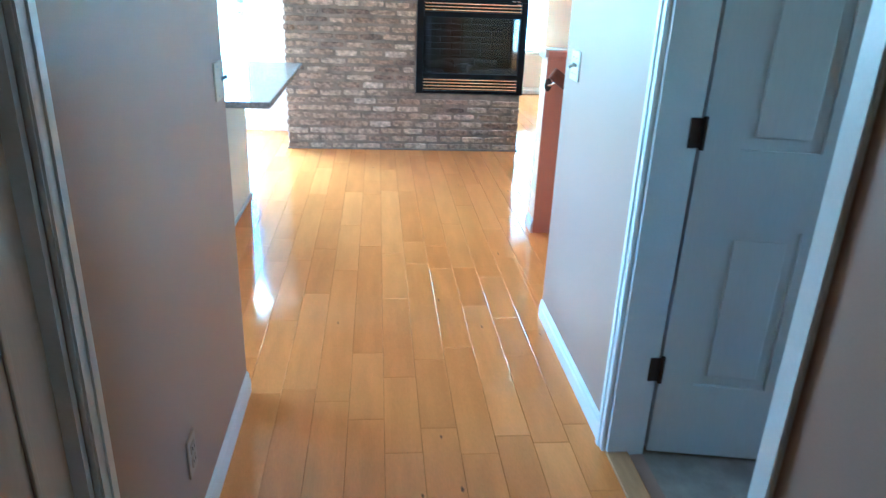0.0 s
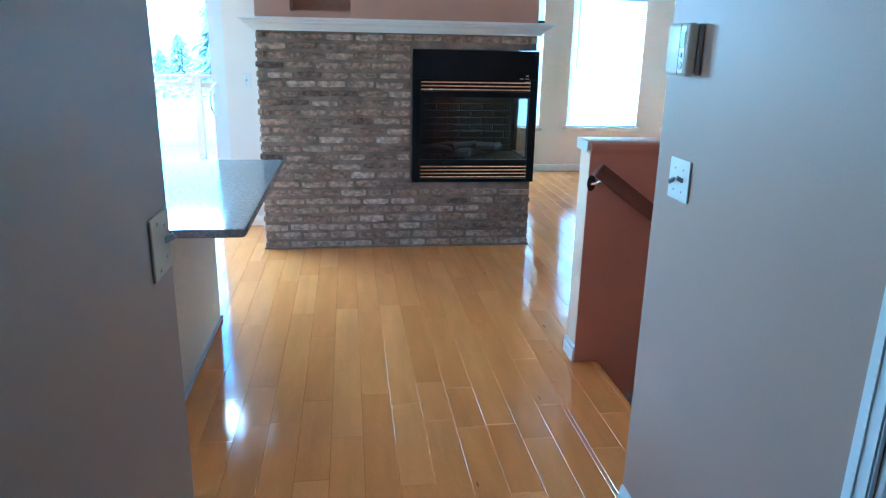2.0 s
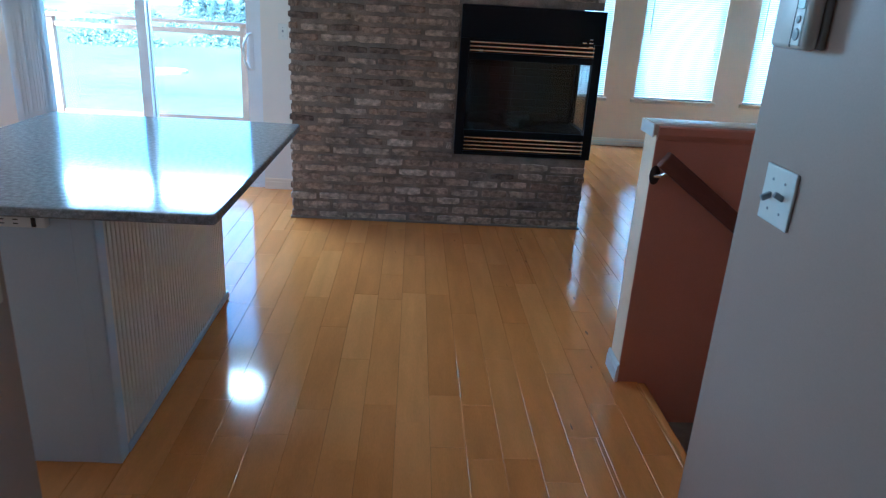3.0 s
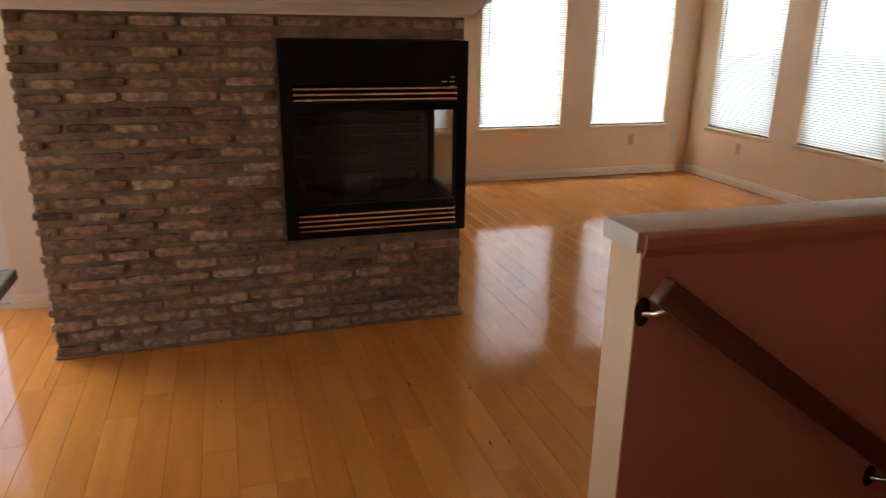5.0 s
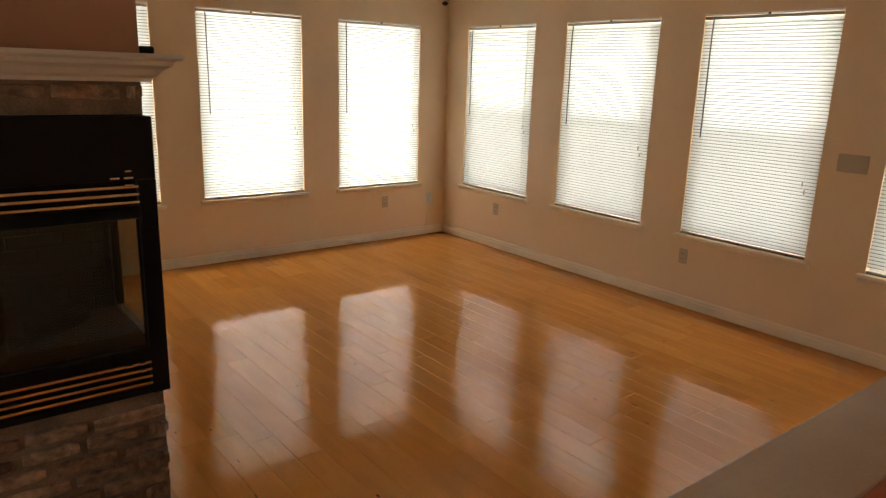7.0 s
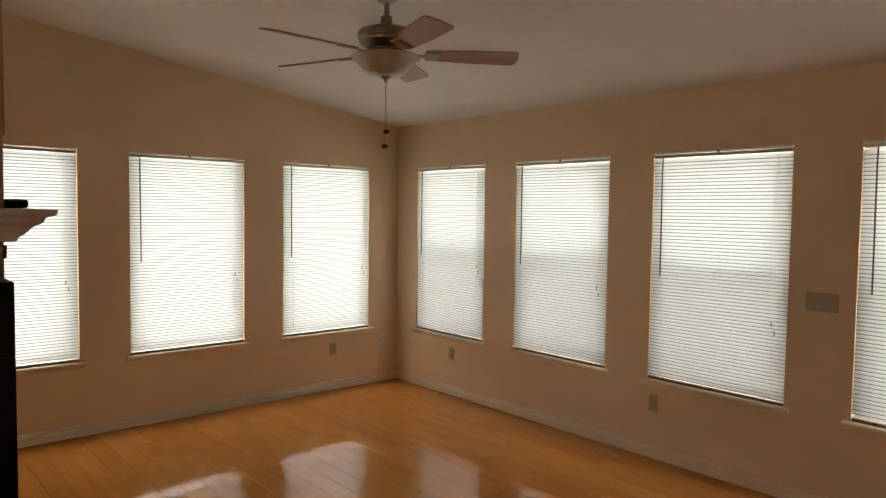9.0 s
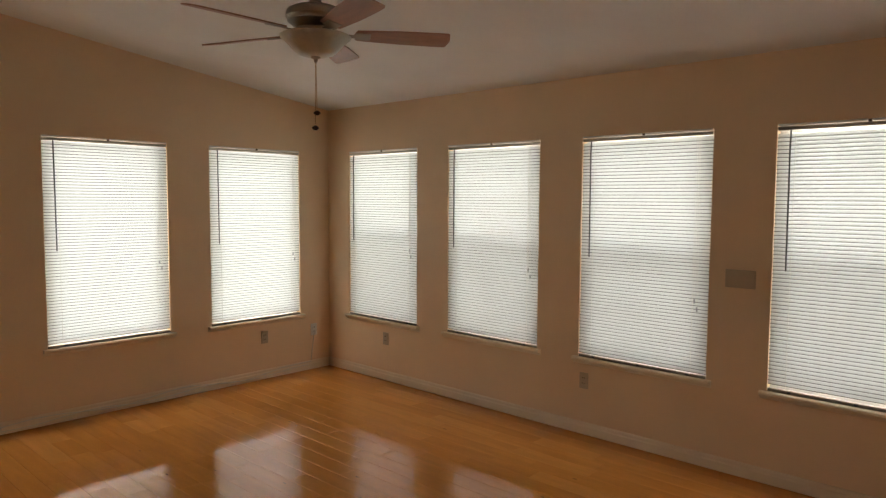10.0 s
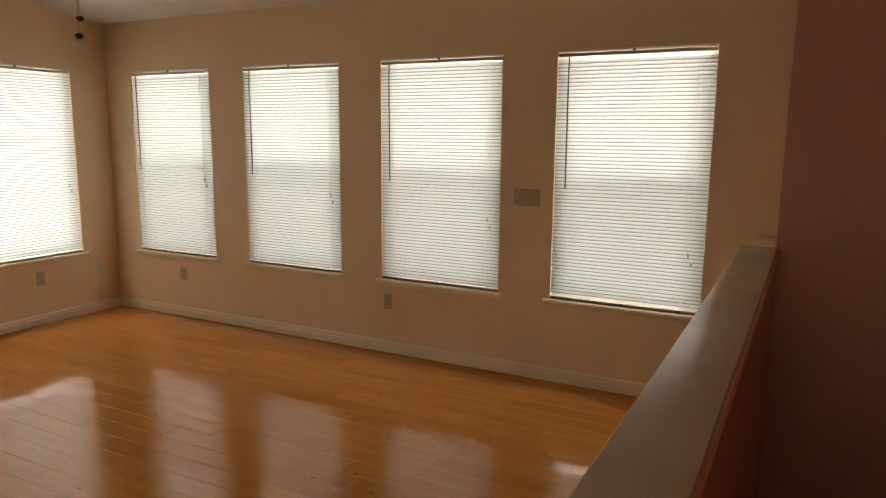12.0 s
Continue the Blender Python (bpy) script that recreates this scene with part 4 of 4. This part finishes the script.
for k in range(5):
    a = 37 + 72 * k
    bl = bmesh.new()
    outline = [(0.20, -0.050), (0.40, -0.066), (0.58, -0.071), (0.640, -0.070), (0.652, -0.064), (0.664, 0.0), (0.652, 0.064), (0.640, 0.070), (0.58, 0.071), (0.40, 0.066), (0.20, 0.050), (0.185, 0.0)]
    lo = [bl.verts.new((x, y, -0.003)) for x, y in outline]
    hi = [bl.verts.new((x, y, 0.003)) for x, y in outline]
    bl.faces.new(lo[::-1])
    bl.faces.new(hi)
    for i in range(len(outline)):
        bl.faces.new((lo[i], lo[(i + 1) % len(outline)], hi[(i + 1) % len(outline)], hi[i]))
    b = part("blade", bl, BLADEW, fan, "reddish wood blade")
    b.matrix_basis = pose(0, 0, 0.117, 0, 0, a) @ pose(0, 0, 0, -13, 0, 0)
    ir = boxes((0.09, -0.014, -0.009, 0.20, 0.014, -0.003), (0.19, -0.034, -0.009, 0.265, 0.034, -0.0035))
    bmesh.ops.bevel(ir, geom=ir.edges[:], offset=0.002, segments=1, affect="EDGES")
    part("blade_iron", ir, NICKEL, b, "brushed nickel blade iron")
for dx, ln in ((0.006, 0.262), (-0.004, 0.335)):
    c = part("pull_chain", tube([(dx * 0.3, 0.003 * dx, -0.024), (dx, 0, -ln + 0.02)], 0.0016, 5), BRASS, fan)
    part("chain_ball", lathe([(0.0, 0.012), (0.007, 0.010), (0.017, 0.002), (0.017, -0.003), (0.008, -0.011), (0.0, -0.012)], 12, m=Matrix.Translation((dx, 0, -ln))), BRONZE, c, "dark wooden chain fob", smooth=True)

# ---- small things in the living room ----
pts = []
rng = random.Random(11)
for k in range(60):
    u = k / 59
    pts.append((4.58 - 2.9 * u if k > 6 else 4.58 - 0.02 * k * 0.4, NY - 0.016 - 0.006 * rng.random() - (0.0 if k > 6 else 0.004), (0.055 + 0.028 * math.sin(u * 17) * (1 - u * 0.4)) if k > 6 else 0.385 - 0.3 * (k / 6) ** 1.3))
thing("cable", tube(pts, 0.0032, 6), PLATE, "thin white cable lying along the baseboard", "cable", smooth=True)
pts2 = [(4.50 - 3.2 * k / 40, NY - 0.0185 - 0.003 * rng.random(), 0.040 + 0.016 * math.sin(k * 0.53 + 1)) for k in range(41)]
thing("cable", tube(pts2, 0.0028, 6), PLATE, "thin white cable lying along the baseboard", "cable", smooth=True)
ds = thing("door_stop", None, None, "small spring door stop on the baseboard", "door stop", m=pose(EX - 0.0135, 3.92, 0.05, 0, -90, 0))
part("spring", lathe([(0.0, 0.0), (0.010, 0.0), (0.010, 0.006), (0.005, 0.01), (0.005, 0.055), (0.0, 0.055)], 10), BRONZE, ds, smooth=True)
part("tip", lathe([(0.0, 0.055), (0.007, 0.055), (0.007, 0.068), (0.0, 0.07)], 10), PLATE, ds, smooth=True)

# ---- outdoors ----
GZ = -1.4
bm = bmesh.new()
n = 44
for i in range(n + 1):
    for j in range(n + 1):
        u, v = (i / n - 0.5) * 2, (j / n - 0.5) * 2
        X, Y = math.copysign(abs(u) ** 2.6, u) * 1800, math.copysign(abs(v) ** 2.6, v) * 1800
        under = abs(X) < 4.5 and abs(Y) < 4.5
        bm.verts.new((X, Y, -3.4 if under else GZ + (noise.noise((X * 0.05, Y * 0.05, 0)) * 0.2 if 14 < math.hypot(X, Y) < 200 else 0)))
bm.verts.ensure_lookup_table()
for i in range(n):
    for j in range(n):
        a = i * (n + 1) + j
        bm.faces.new([bm.verts[k] for k in (a, a + n + 1, a + n + 2, a + 1)])
structure("ground", bm, GRASS, "patchy green and dry grass lawn", "lawn", smooth=True)

deck = thing("deck", None, None, "weathered wooden deck outside the sliding door", "deck", kind="structure")
bd = mesh_of(rbox(-2.6, -0.068, -0.03, 2.6, 0.068, 0.0, 0.004, 1), "deck_board", DECKW)
y = SY + 0.23
while y < 9.15:
    ob = new("deck_board", bd)
    ob.parent = deck
    ob.matrix_basis = Matrix.Translation((-3.75, y, -0.12))
    y += 0.143
part("deck_frame", boxes((-6.3, SY + 0.16, -0.40, -1.2, SY + 0.20, -0.155), (-6.3, 9.10, -0.40, -1.2, 9.14, -0.155), (-6.3, SY + 0.2, -0.4, -6.26, 9.1, -0.155), (-1.24, SY + 0.2, -0.4, -1.2, 9.1, -0.155)), POSTW, deck)
for x in (-6.2, -1.3):
    part("deck_post", boxes((x - 0.05, 9.04, GZ - 0.3, x + 0.05, 9.10, -0.4)), POSTW, deck)
rl = thing("deck_railing", None, None, "cedar deck railing with clear panels", "railing", kind="structure")
RY = 9.16
part("top_rail", rbox(-6.3, RY - 0.07, 1.07, -1.2, RY + 0.07, 1.108, 0.006), POSTW, rl)
part("sub_rail", rbox(-6.3, RY - 0.02, 0.965, -1.2, RY + 0.02, 1.02, 0.004), POSTW, rl)
part("bottom_rail", rbox(-6.3, RY - 0.02, -0.03, -1.2, RY + 0.02, 0.03, 0.004), POSTW, rl)
for x in (-6.25, -4.42, -2.25, -1.24):
    part("post", rbox(x - 0.044, RY - 0.044, -0.15, x + 0.044, RY + 0.044, 1.07, 0.004), POSTW, rl)
for a, b in ((-6.2, -4.47), (-4.37, -2.30), (-2.20, -1.29)):
    p = part("panel", boxes((a, RY - 0.004, 0.03, b, RY + 0.004, 0.965)), RAILGLASS, rl, "clear rail panel")
    p.visible_shadow = False


def conifer(name, h, seedn, wide):
    rng = random.Random(seedn)
    e = thing(name, None, None, "small dark green conifer on the lawn", "tree", group="far conifers")
    part("trunk", lathe([(0.0, 0.0), (0.035 * h, 0.0), (0.02 * h, h * 0.4), (0.004 * h, h * 0.97), (0.0, h * 0.98)], 8), BARK, e)
    bm = bmesh.new()
    for k in range(int(300 * h) if h > 6 else 620):
        u = rng.random() ** 0.75
        z = h * (0.06 + 0.94 * u)
        rmax = h * wide * (1 - u) ** 0.85 * (0.75 + 0.25 * math.sin(u * 40)) + 0.02 * h
        a = rng.random() * 2 * math.pi
        r = rmax * rng.random() ** 0.4
        L, W = h * rng.uniform(0.05, 0.10), h * rng.uniform(0.015, 0.03)
        m = Matrix.Translation((r * math.cos(a), r * math.sin(a), z)) @ pose(0, 0, 0, rng.uniform(-20, 20), rng.uniform(5, 40), math.degrees(a))
        vs = [bm.verts.new(m @ Vector(p)) for p in ((-L * 0.4, -W, 0), (L, 0, -0.2 * L), (-L * 0.4, W, 0), (0, 0, W * 1.2))]
        for f in ((0, 1, 3), (1, 2, 3), (2, 0, 3), (0, 2, 1)):
            bm.faces.new([vs[i] for i in f])
    part("crown", bm, NEEDLE, e)
    return e


for k, (x, y, h, wide) in enumerate(((-19.2, 67, 3.1, 0.42), (-17.0, 62, 2.0, 0.5), (-14.6, 57, 2.3, 0.55), (-9.5, 52, 5.2, 0.32), (-12.7, 55, 3.4, 0.5), (-26, 84, 3.0, 0.4), (-8.3, 47, 7.0, 0.30))):
    conifer("conifer", h, 40 + k, wide).matrix_world = Matrix.Translation((x, y, GZ - 0.15))


def shrub(w, h, seedn):
    rng = random.Random(seedn)
    e = thing("shrub", None, None, "low rough shrub at the lawn edge", "shrub", group="far shrubs")
    bm = bmesh.new()
    for k in range(420):
        a, r = rng.random() * 2 * math.pi, rng.random() ** 0.5
        z = h * rng.random() * (1 - 0.75 * r * r) * (0.7 + 0.3 * noise.noise((math.cos(a) * 2, math.sin(a) * 2, seedn)))
        L = rng.uniform(0.06, 0.14) * h
        m = Matrix.Translation((w * r * math.cos(a), w * 0.6 * r * math.sin(a), max(0.02, z))) @ pose(0, 0, 0, rng.uniform(0, 360), rng.uniform(-60, 60), rng.uniform(0, 360))
        vs = [bm.verts.new(m @ Vector(p)) for p in ((-L, -L * 0.5, 0), (L, 0, 0), (-L, L * 0.5, 0), (0, 0, L * 0.6))]
        for f in ((0, 1, 3), (1, 2, 3), (2, 0, 3), (0, 2, 1)):
            bm.faces.new([vs[i] for i in f])
    part("foliage", bm, SHRUB, e)
    return e


rng = random.Random(3)
for k in range(26):
    u = rng.random()
    d = rng.uniform(36, 75)
    ang = -0.50 + 0.36 * u
    shrub(rng.uniform(1.0, 2.6), rng.uniform(0.7, 1.6), 90 + k).matrix_world = Matrix.Translation((math.sin(ang) * d, math.cos(ang) * d + 1, GZ - 0.15))
ring = thing("fire_pit", None, None, "pale round stone ring lying on the lawn", "fire pit", m=Matrix.Translation((-8.8, 25.3, GZ - 0.05)), smooth=True)
part("stone_ring", lathe([(0.55, 0.0), (0.75, 0.0), (0.75, 0.16), (0.55, 0.16), (0.55, 0.02)], 28), SIDING, ring)
hs = thing("house", None, None, "white sided neighbour house with grey gable roof", "house", m=pose(-39, 112, GZ - 0.1, 0, 0, 12))
bm = bmesh.new()
hw, hd, hh, hp = 8.0, 6.0, 5.2, 3.4
vs = [bm.verts.new(v) for v in ((-hw, -hd, 0), (hw, -hd, 0), (hw, hd, 0), (-hw, hd, 0), (-hw, -hd, hh), (hw, -hd, hh), (hw, hd, hh), (-hw, hd, hh), (hw, 0, hh + hp), (-hw, 0, hh + hp))]
for f in ((0, 1, 5, 4), (1, 2, 6, 8, 5), (2, 3, 7, 6), (3, 0, 4, 9, 7), (4, 5, 8, 9), (6, 7, 9, 8)):
    bm.faces.new([vs[i] for i in f])
part("wall", bm, SIDING, hs)
for s in (-1, 1):
    bm = bmesh.new()
    vs = [bm.verts.new(v) for v in ((-hw - 0.4, s * (hd + 0.5), hh - 0.28), (hw + 0.4, s * (hd + 0.5), hh - 0.28), (hw + 0.4, 0, hh + hp + 0.05), (-hw - 0.4, 0, hh + hp + 0.05))]
    f = bm.faces.new(vs)
    g = bmesh.ops.extrude_face_region(bm, geom=[f])
    bmesh.ops.translate(bm, vec=(0, 0, 0.2), verts=[v for v in g["geom"] if isinstance(v, bmesh.types.BMVert)])
    part("roof", bm, SHINGLE, hs, "grey shingle roof")
for x in (-5, -3.8, 1.5, 4.5):
    w = part("window", boxes((x, -hd - 0.06, 3.2, x + 1.0, -hd - 0.01, 4.5)), GREYP, hs, "grey far window")
    part("frame", boxes((x - 0.1, -hd - 0.09, 3.1, x, -hd - 0.01, 4.6), (x + 1.0, -hd - 0.09, 3.1, x + 1.1, -hd - 0.01, 4.6), (x, -hd - 0.09, 4.5, x + 1.0, -hd - 0.01, 4.6), (x, -hd - 0.09, 3.1, x + 1.0, -hd - 0.01, 3.2)), SIDING, w)

# ---- bricks ----
def brick_mesh(seedn):
    rng = random.Random(seedn)
    bm = bmesh.new()
    nx = 6
    cols = []
    for i in range(nx + 1):
        u = i / nx - 0.5
        end = 0.0035 if i in (0, nx) else 0.0
        top = 0.5 - rng.uniform(0, 0.10) - (rng.uniform(0.04, 0.15) if i in (0, nx) else 0)
        bot = -0.5 + rng.uniform(0, 0.10) + (rng.uniform(0.04, 0.15) if i in (0, nx) else 0)
        pr = rng.uniform(-0.005, 0.002) + end
        cols.append((u, top, bot, pr))
    back, mid_, front = [], [], []
    for u, top, bot, pr in cols:
        back.append((bm.verts.new((u, 0.03, top)), bm.verts.new((u, 0.03, bot))))
        mid_.append((bm.verts.new((u, 0.006 + pr, top)), bm.verts.new((u, 0.006 + pr, bot))))
        k = 0.98 if abs(u) > 0.49 else 1.0
        front.append((bm.verts.new((u * k, pr, top * 0.88)), bm.verts.new((u * k, pr, bot * 0.88))))
    for i in range(nx):
        for lo, hi in ((0, 0), (1, 1)):
            bm.faces.new((back[i][lo], back[i + 1][lo], mid_[i + 1][lo], mid_[i][lo]))
            bm.faces.new((mid_[i][lo], mid_[i + 1][lo], front[i + 1][lo], front[i][lo]))
        bm.faces.new((front[i][0], front[i + 1][0], front[i + 1][1], front[i][1]))
    for i in (0, nx):
        bm.faces.new((back[i][0], mid_[i][0], mid_[i][1], back[i][1]))
        bm.faces.new((mid_[i][0], front[i][0], front[i][1], mid_[i][1]))
    return mesh_of(bm, "brick", BRICK)


BRICKS = [brick_mesh(70 + k) for k in range(14)]
rng = random.Random(21)
COURSE = 1.582 / 24
brick_total = 0


def lay(place, along, w, h, yaw):
    global brick_total
    ob = new("brick", BRICKS[rng.randrange(14)])
    ob.parent = fp
    flip = rng.choice((1, -1))
    ob.matrix_basis = Matrix.Translation(place) @ pose(0, 0, 0, rng.uniform(-1.2, 1.2), rng.uniform(-0.8, 0.8), yaw + rng.uniform(-0.7, 0.7)) @ Matrix.Diagonal((w * flip, 1, h, 1))
    brick_total += 1


def course(a0, a1, start):
    """Brick spans between a0 and a1 for a course that begins with the given first length."""
    spans, a, first = [], a0, True
    while a < a1 - 0.02:
        L = start if first else 0.2075 + rng.uniform(-0.018, 0.012)
        b = min(a + L, a1)
        if a1 - b < 0.05:
            b = a1
        spans.append((a, b))
        a, first = b, False
    return spans


for c in range(24):
    z = (c + 0.5) * COURSE
    lo, hi = c * COURSE, (c + 1) * COURSE
    start = (0.2, 0.098)[c % 2] + rng.uniform(-0.02, 0.02)
    h = COURSE - 0.0175 + rng.uniform(-0.006, 0.003)
    x1 = FX1 if (hi <= FB_Z0 + 0.012 or lo >= FB_Z1 - 0.012) else FB_X0 - 0.013
    for a, b in course(FX0 + rng.uniform(-0.020, 0.006), x1 + (rng.uniform(-0.006, 0.006) if x1 == FX1 else 0), start):
        lay(((a + b) / 2, FY + rng.uniform(-0.010, 0.008), z + rng.uniform(-0.0045, 0.0045)), 0, b - a - rng.uniform(0.012, 0.034), h + rng.uniform(-0.005, 0.003), 0)
    if hi <= FB_Z0 + 0.012 or lo >= FB_Z1 - 0.012:
        for a, b in course(FY + 0.04, SY, (0.098, 0.2)[c % 2]):
            lay((FX1 + rng.uniform(-0.004, 0.003), (a + b) / 2, z), 1, b - a - rng.uniform(0.010, 0.026), h, 90)
    else:
        lay((FX1, SY - 0.06, z), 1, 0.12, h, 90)
    for a, b in course(FY + 0.03, SY - 0.01, (0.098, 0.2)[c % 2]):
        lay((FX0 + rng.uniform(-0.003, 0.004), (a + b) / 2, z), 1, b - a - rng.uniform(0.010, 0.026), h, -90)

# ---- floor ----
floor = structure("floor", boxes((WX, -2.5, -0.10, HL - 0.12, SY + 0.02, -0.016), (HL - 0.12, -2.5, -0.10, HR + 0.07, SY + 0.02, -0.016), (HR + 0.07, 2.23, -0.10, 0.74, 8.73, -0.016), (0.74, HW_Y0 + 0.01, -0.10, EX + 0.01, 8.73, -0.016)), SUB, "glossy maple plank floor", "floor")
PW = 0.1265
rng = random.Random(8)


def plank_bm(w, L, bm=None, at=(0, 0), r=0.0012):
    """A plank with eased long edges, its top at height nought."""
    bm = bm or bmesh.new()
    x0, x1 = at[0] - w / 2 + 0.0003, at[0] + w / 2 - 0.0003
    y0, y1 = at[1] - L / 2 + 0.0003, at[1] + L / 2 - 0.0003
    ring_a = [(x0, -0.015), (x0, -r), (x0 + r, 0), (x1 - r, 0), (x1, -r), (x1, -0.015)]
    A = [bm.verts.new((x, y0, z)) for x, z in ring_a]
    B = [bm.verts.new((x, y0 + r, z)) for x, z in ring_a]
    C = [bm.verts.new((x, y1 - r, z)) for x, z in ring_a]
    E_ = [bm.verts.new((x, y1, z)) for x, z in ring_a]
    for v in (A[2], A[3], E_[2], E_[3]):
        v.co.z = -r
    for P, Q in ((A, B), (B, C), (C, E_)):
        for i in range(5):
            bm.faces.new((P[i], P[i + 1], Q[i + 1], Q[i]))
    return bm


ZONES = [(WX, FX0, 1.64, SY + 0.02), (FX0, HL, 1.64, FY + 0.03), (HL, HR, -2.5, FY + 0.03), (HR, 0.728, 2.23, FY + 0.03),
         (0.728, FX1, HW_Y1 - 0.08, FY + 0.03), (FX1, EX, HW_Y1 - 0.08, NY), (0.60, FX1, SY + 0.15, NY)]


def on_floor(x, y):
    return any(a <= x <= b and c <= y <= d for a, b, c, d in ZONES)


LENS = (0.34, 0.46, 0.58, 0.70, 0.84, 1.0, 1.2)
shared = {L: mesh_of(plank_bm(PW, L), "plank", PLANK) for L in LENS}
field = bmesh.new()
near = 0
x = -4.2165
while x < EX:
    y = -2.5 - rng.uniform(0, 0.6)
    while y < NY:
        L = rng.choice(LENS)
        whole = all(on_floor(x + PW * u, y + L * v / 8) for u in (0.002, 0.34, 0.67, 0.998) for v in range(9))
        if whole and near < 300 and -0.75 < x < 0.70 and 0.5 < y < 5.5:
            ob = new("plank", shared[L])
            ob.parent = floor
            ob.matrix_basis = Matrix.Translation((x + PW / 2, y + L / 2, rng.uniform(-0.0004, 0.0004)))
            near += 1
        elif whole:
            plank_bm(PW, L, field, (x + PW / 2, y + L / 2), r=0.0011)
        else:
            for a, b, c, d in ZONES:
                x0, x1, y0, y1 = max(a, x), min(b, x + PW), max(c, y), min(d, y + L)
                if x1 - x0 > 0.001 and y1 - y0 > 0.001:
                    plank_bm(x1 - x0, y1 - y0, field, ((x0 + x1) / 2, (y0 + y1) / 2))
        y += L
    x += PW
tagged(part("plank_field", field, PLANKI, floor, "glossy maple planks"), kind="stuff")
kn = bmesh.new()
for k in range(120):
    X, Y = rng.uniform(-0.7, 4.5), rng.uniform(0.8, 8.4)
    if (X > 0.7 and Y < 3.6) or (X < FX1 + 0.05 and Y > FY - 0.05):
        continue
    L, W = rng.uniform(0.006, 0.022), rng.uniform(0.002, 0.006)
    kn.faces.new([kn.verts.new((X + W * math.cos(t) * rng.uniform(0.7, 1.2), Y + L * math.sin(t) * rng.uniform(0.7, 1.2), 0.0007)) for t in [i * math.pi / 4 for i in range(8)]])
tagged(part("knots", kn, KNOT, floor, "small dark maple knots"), kind="stuff")
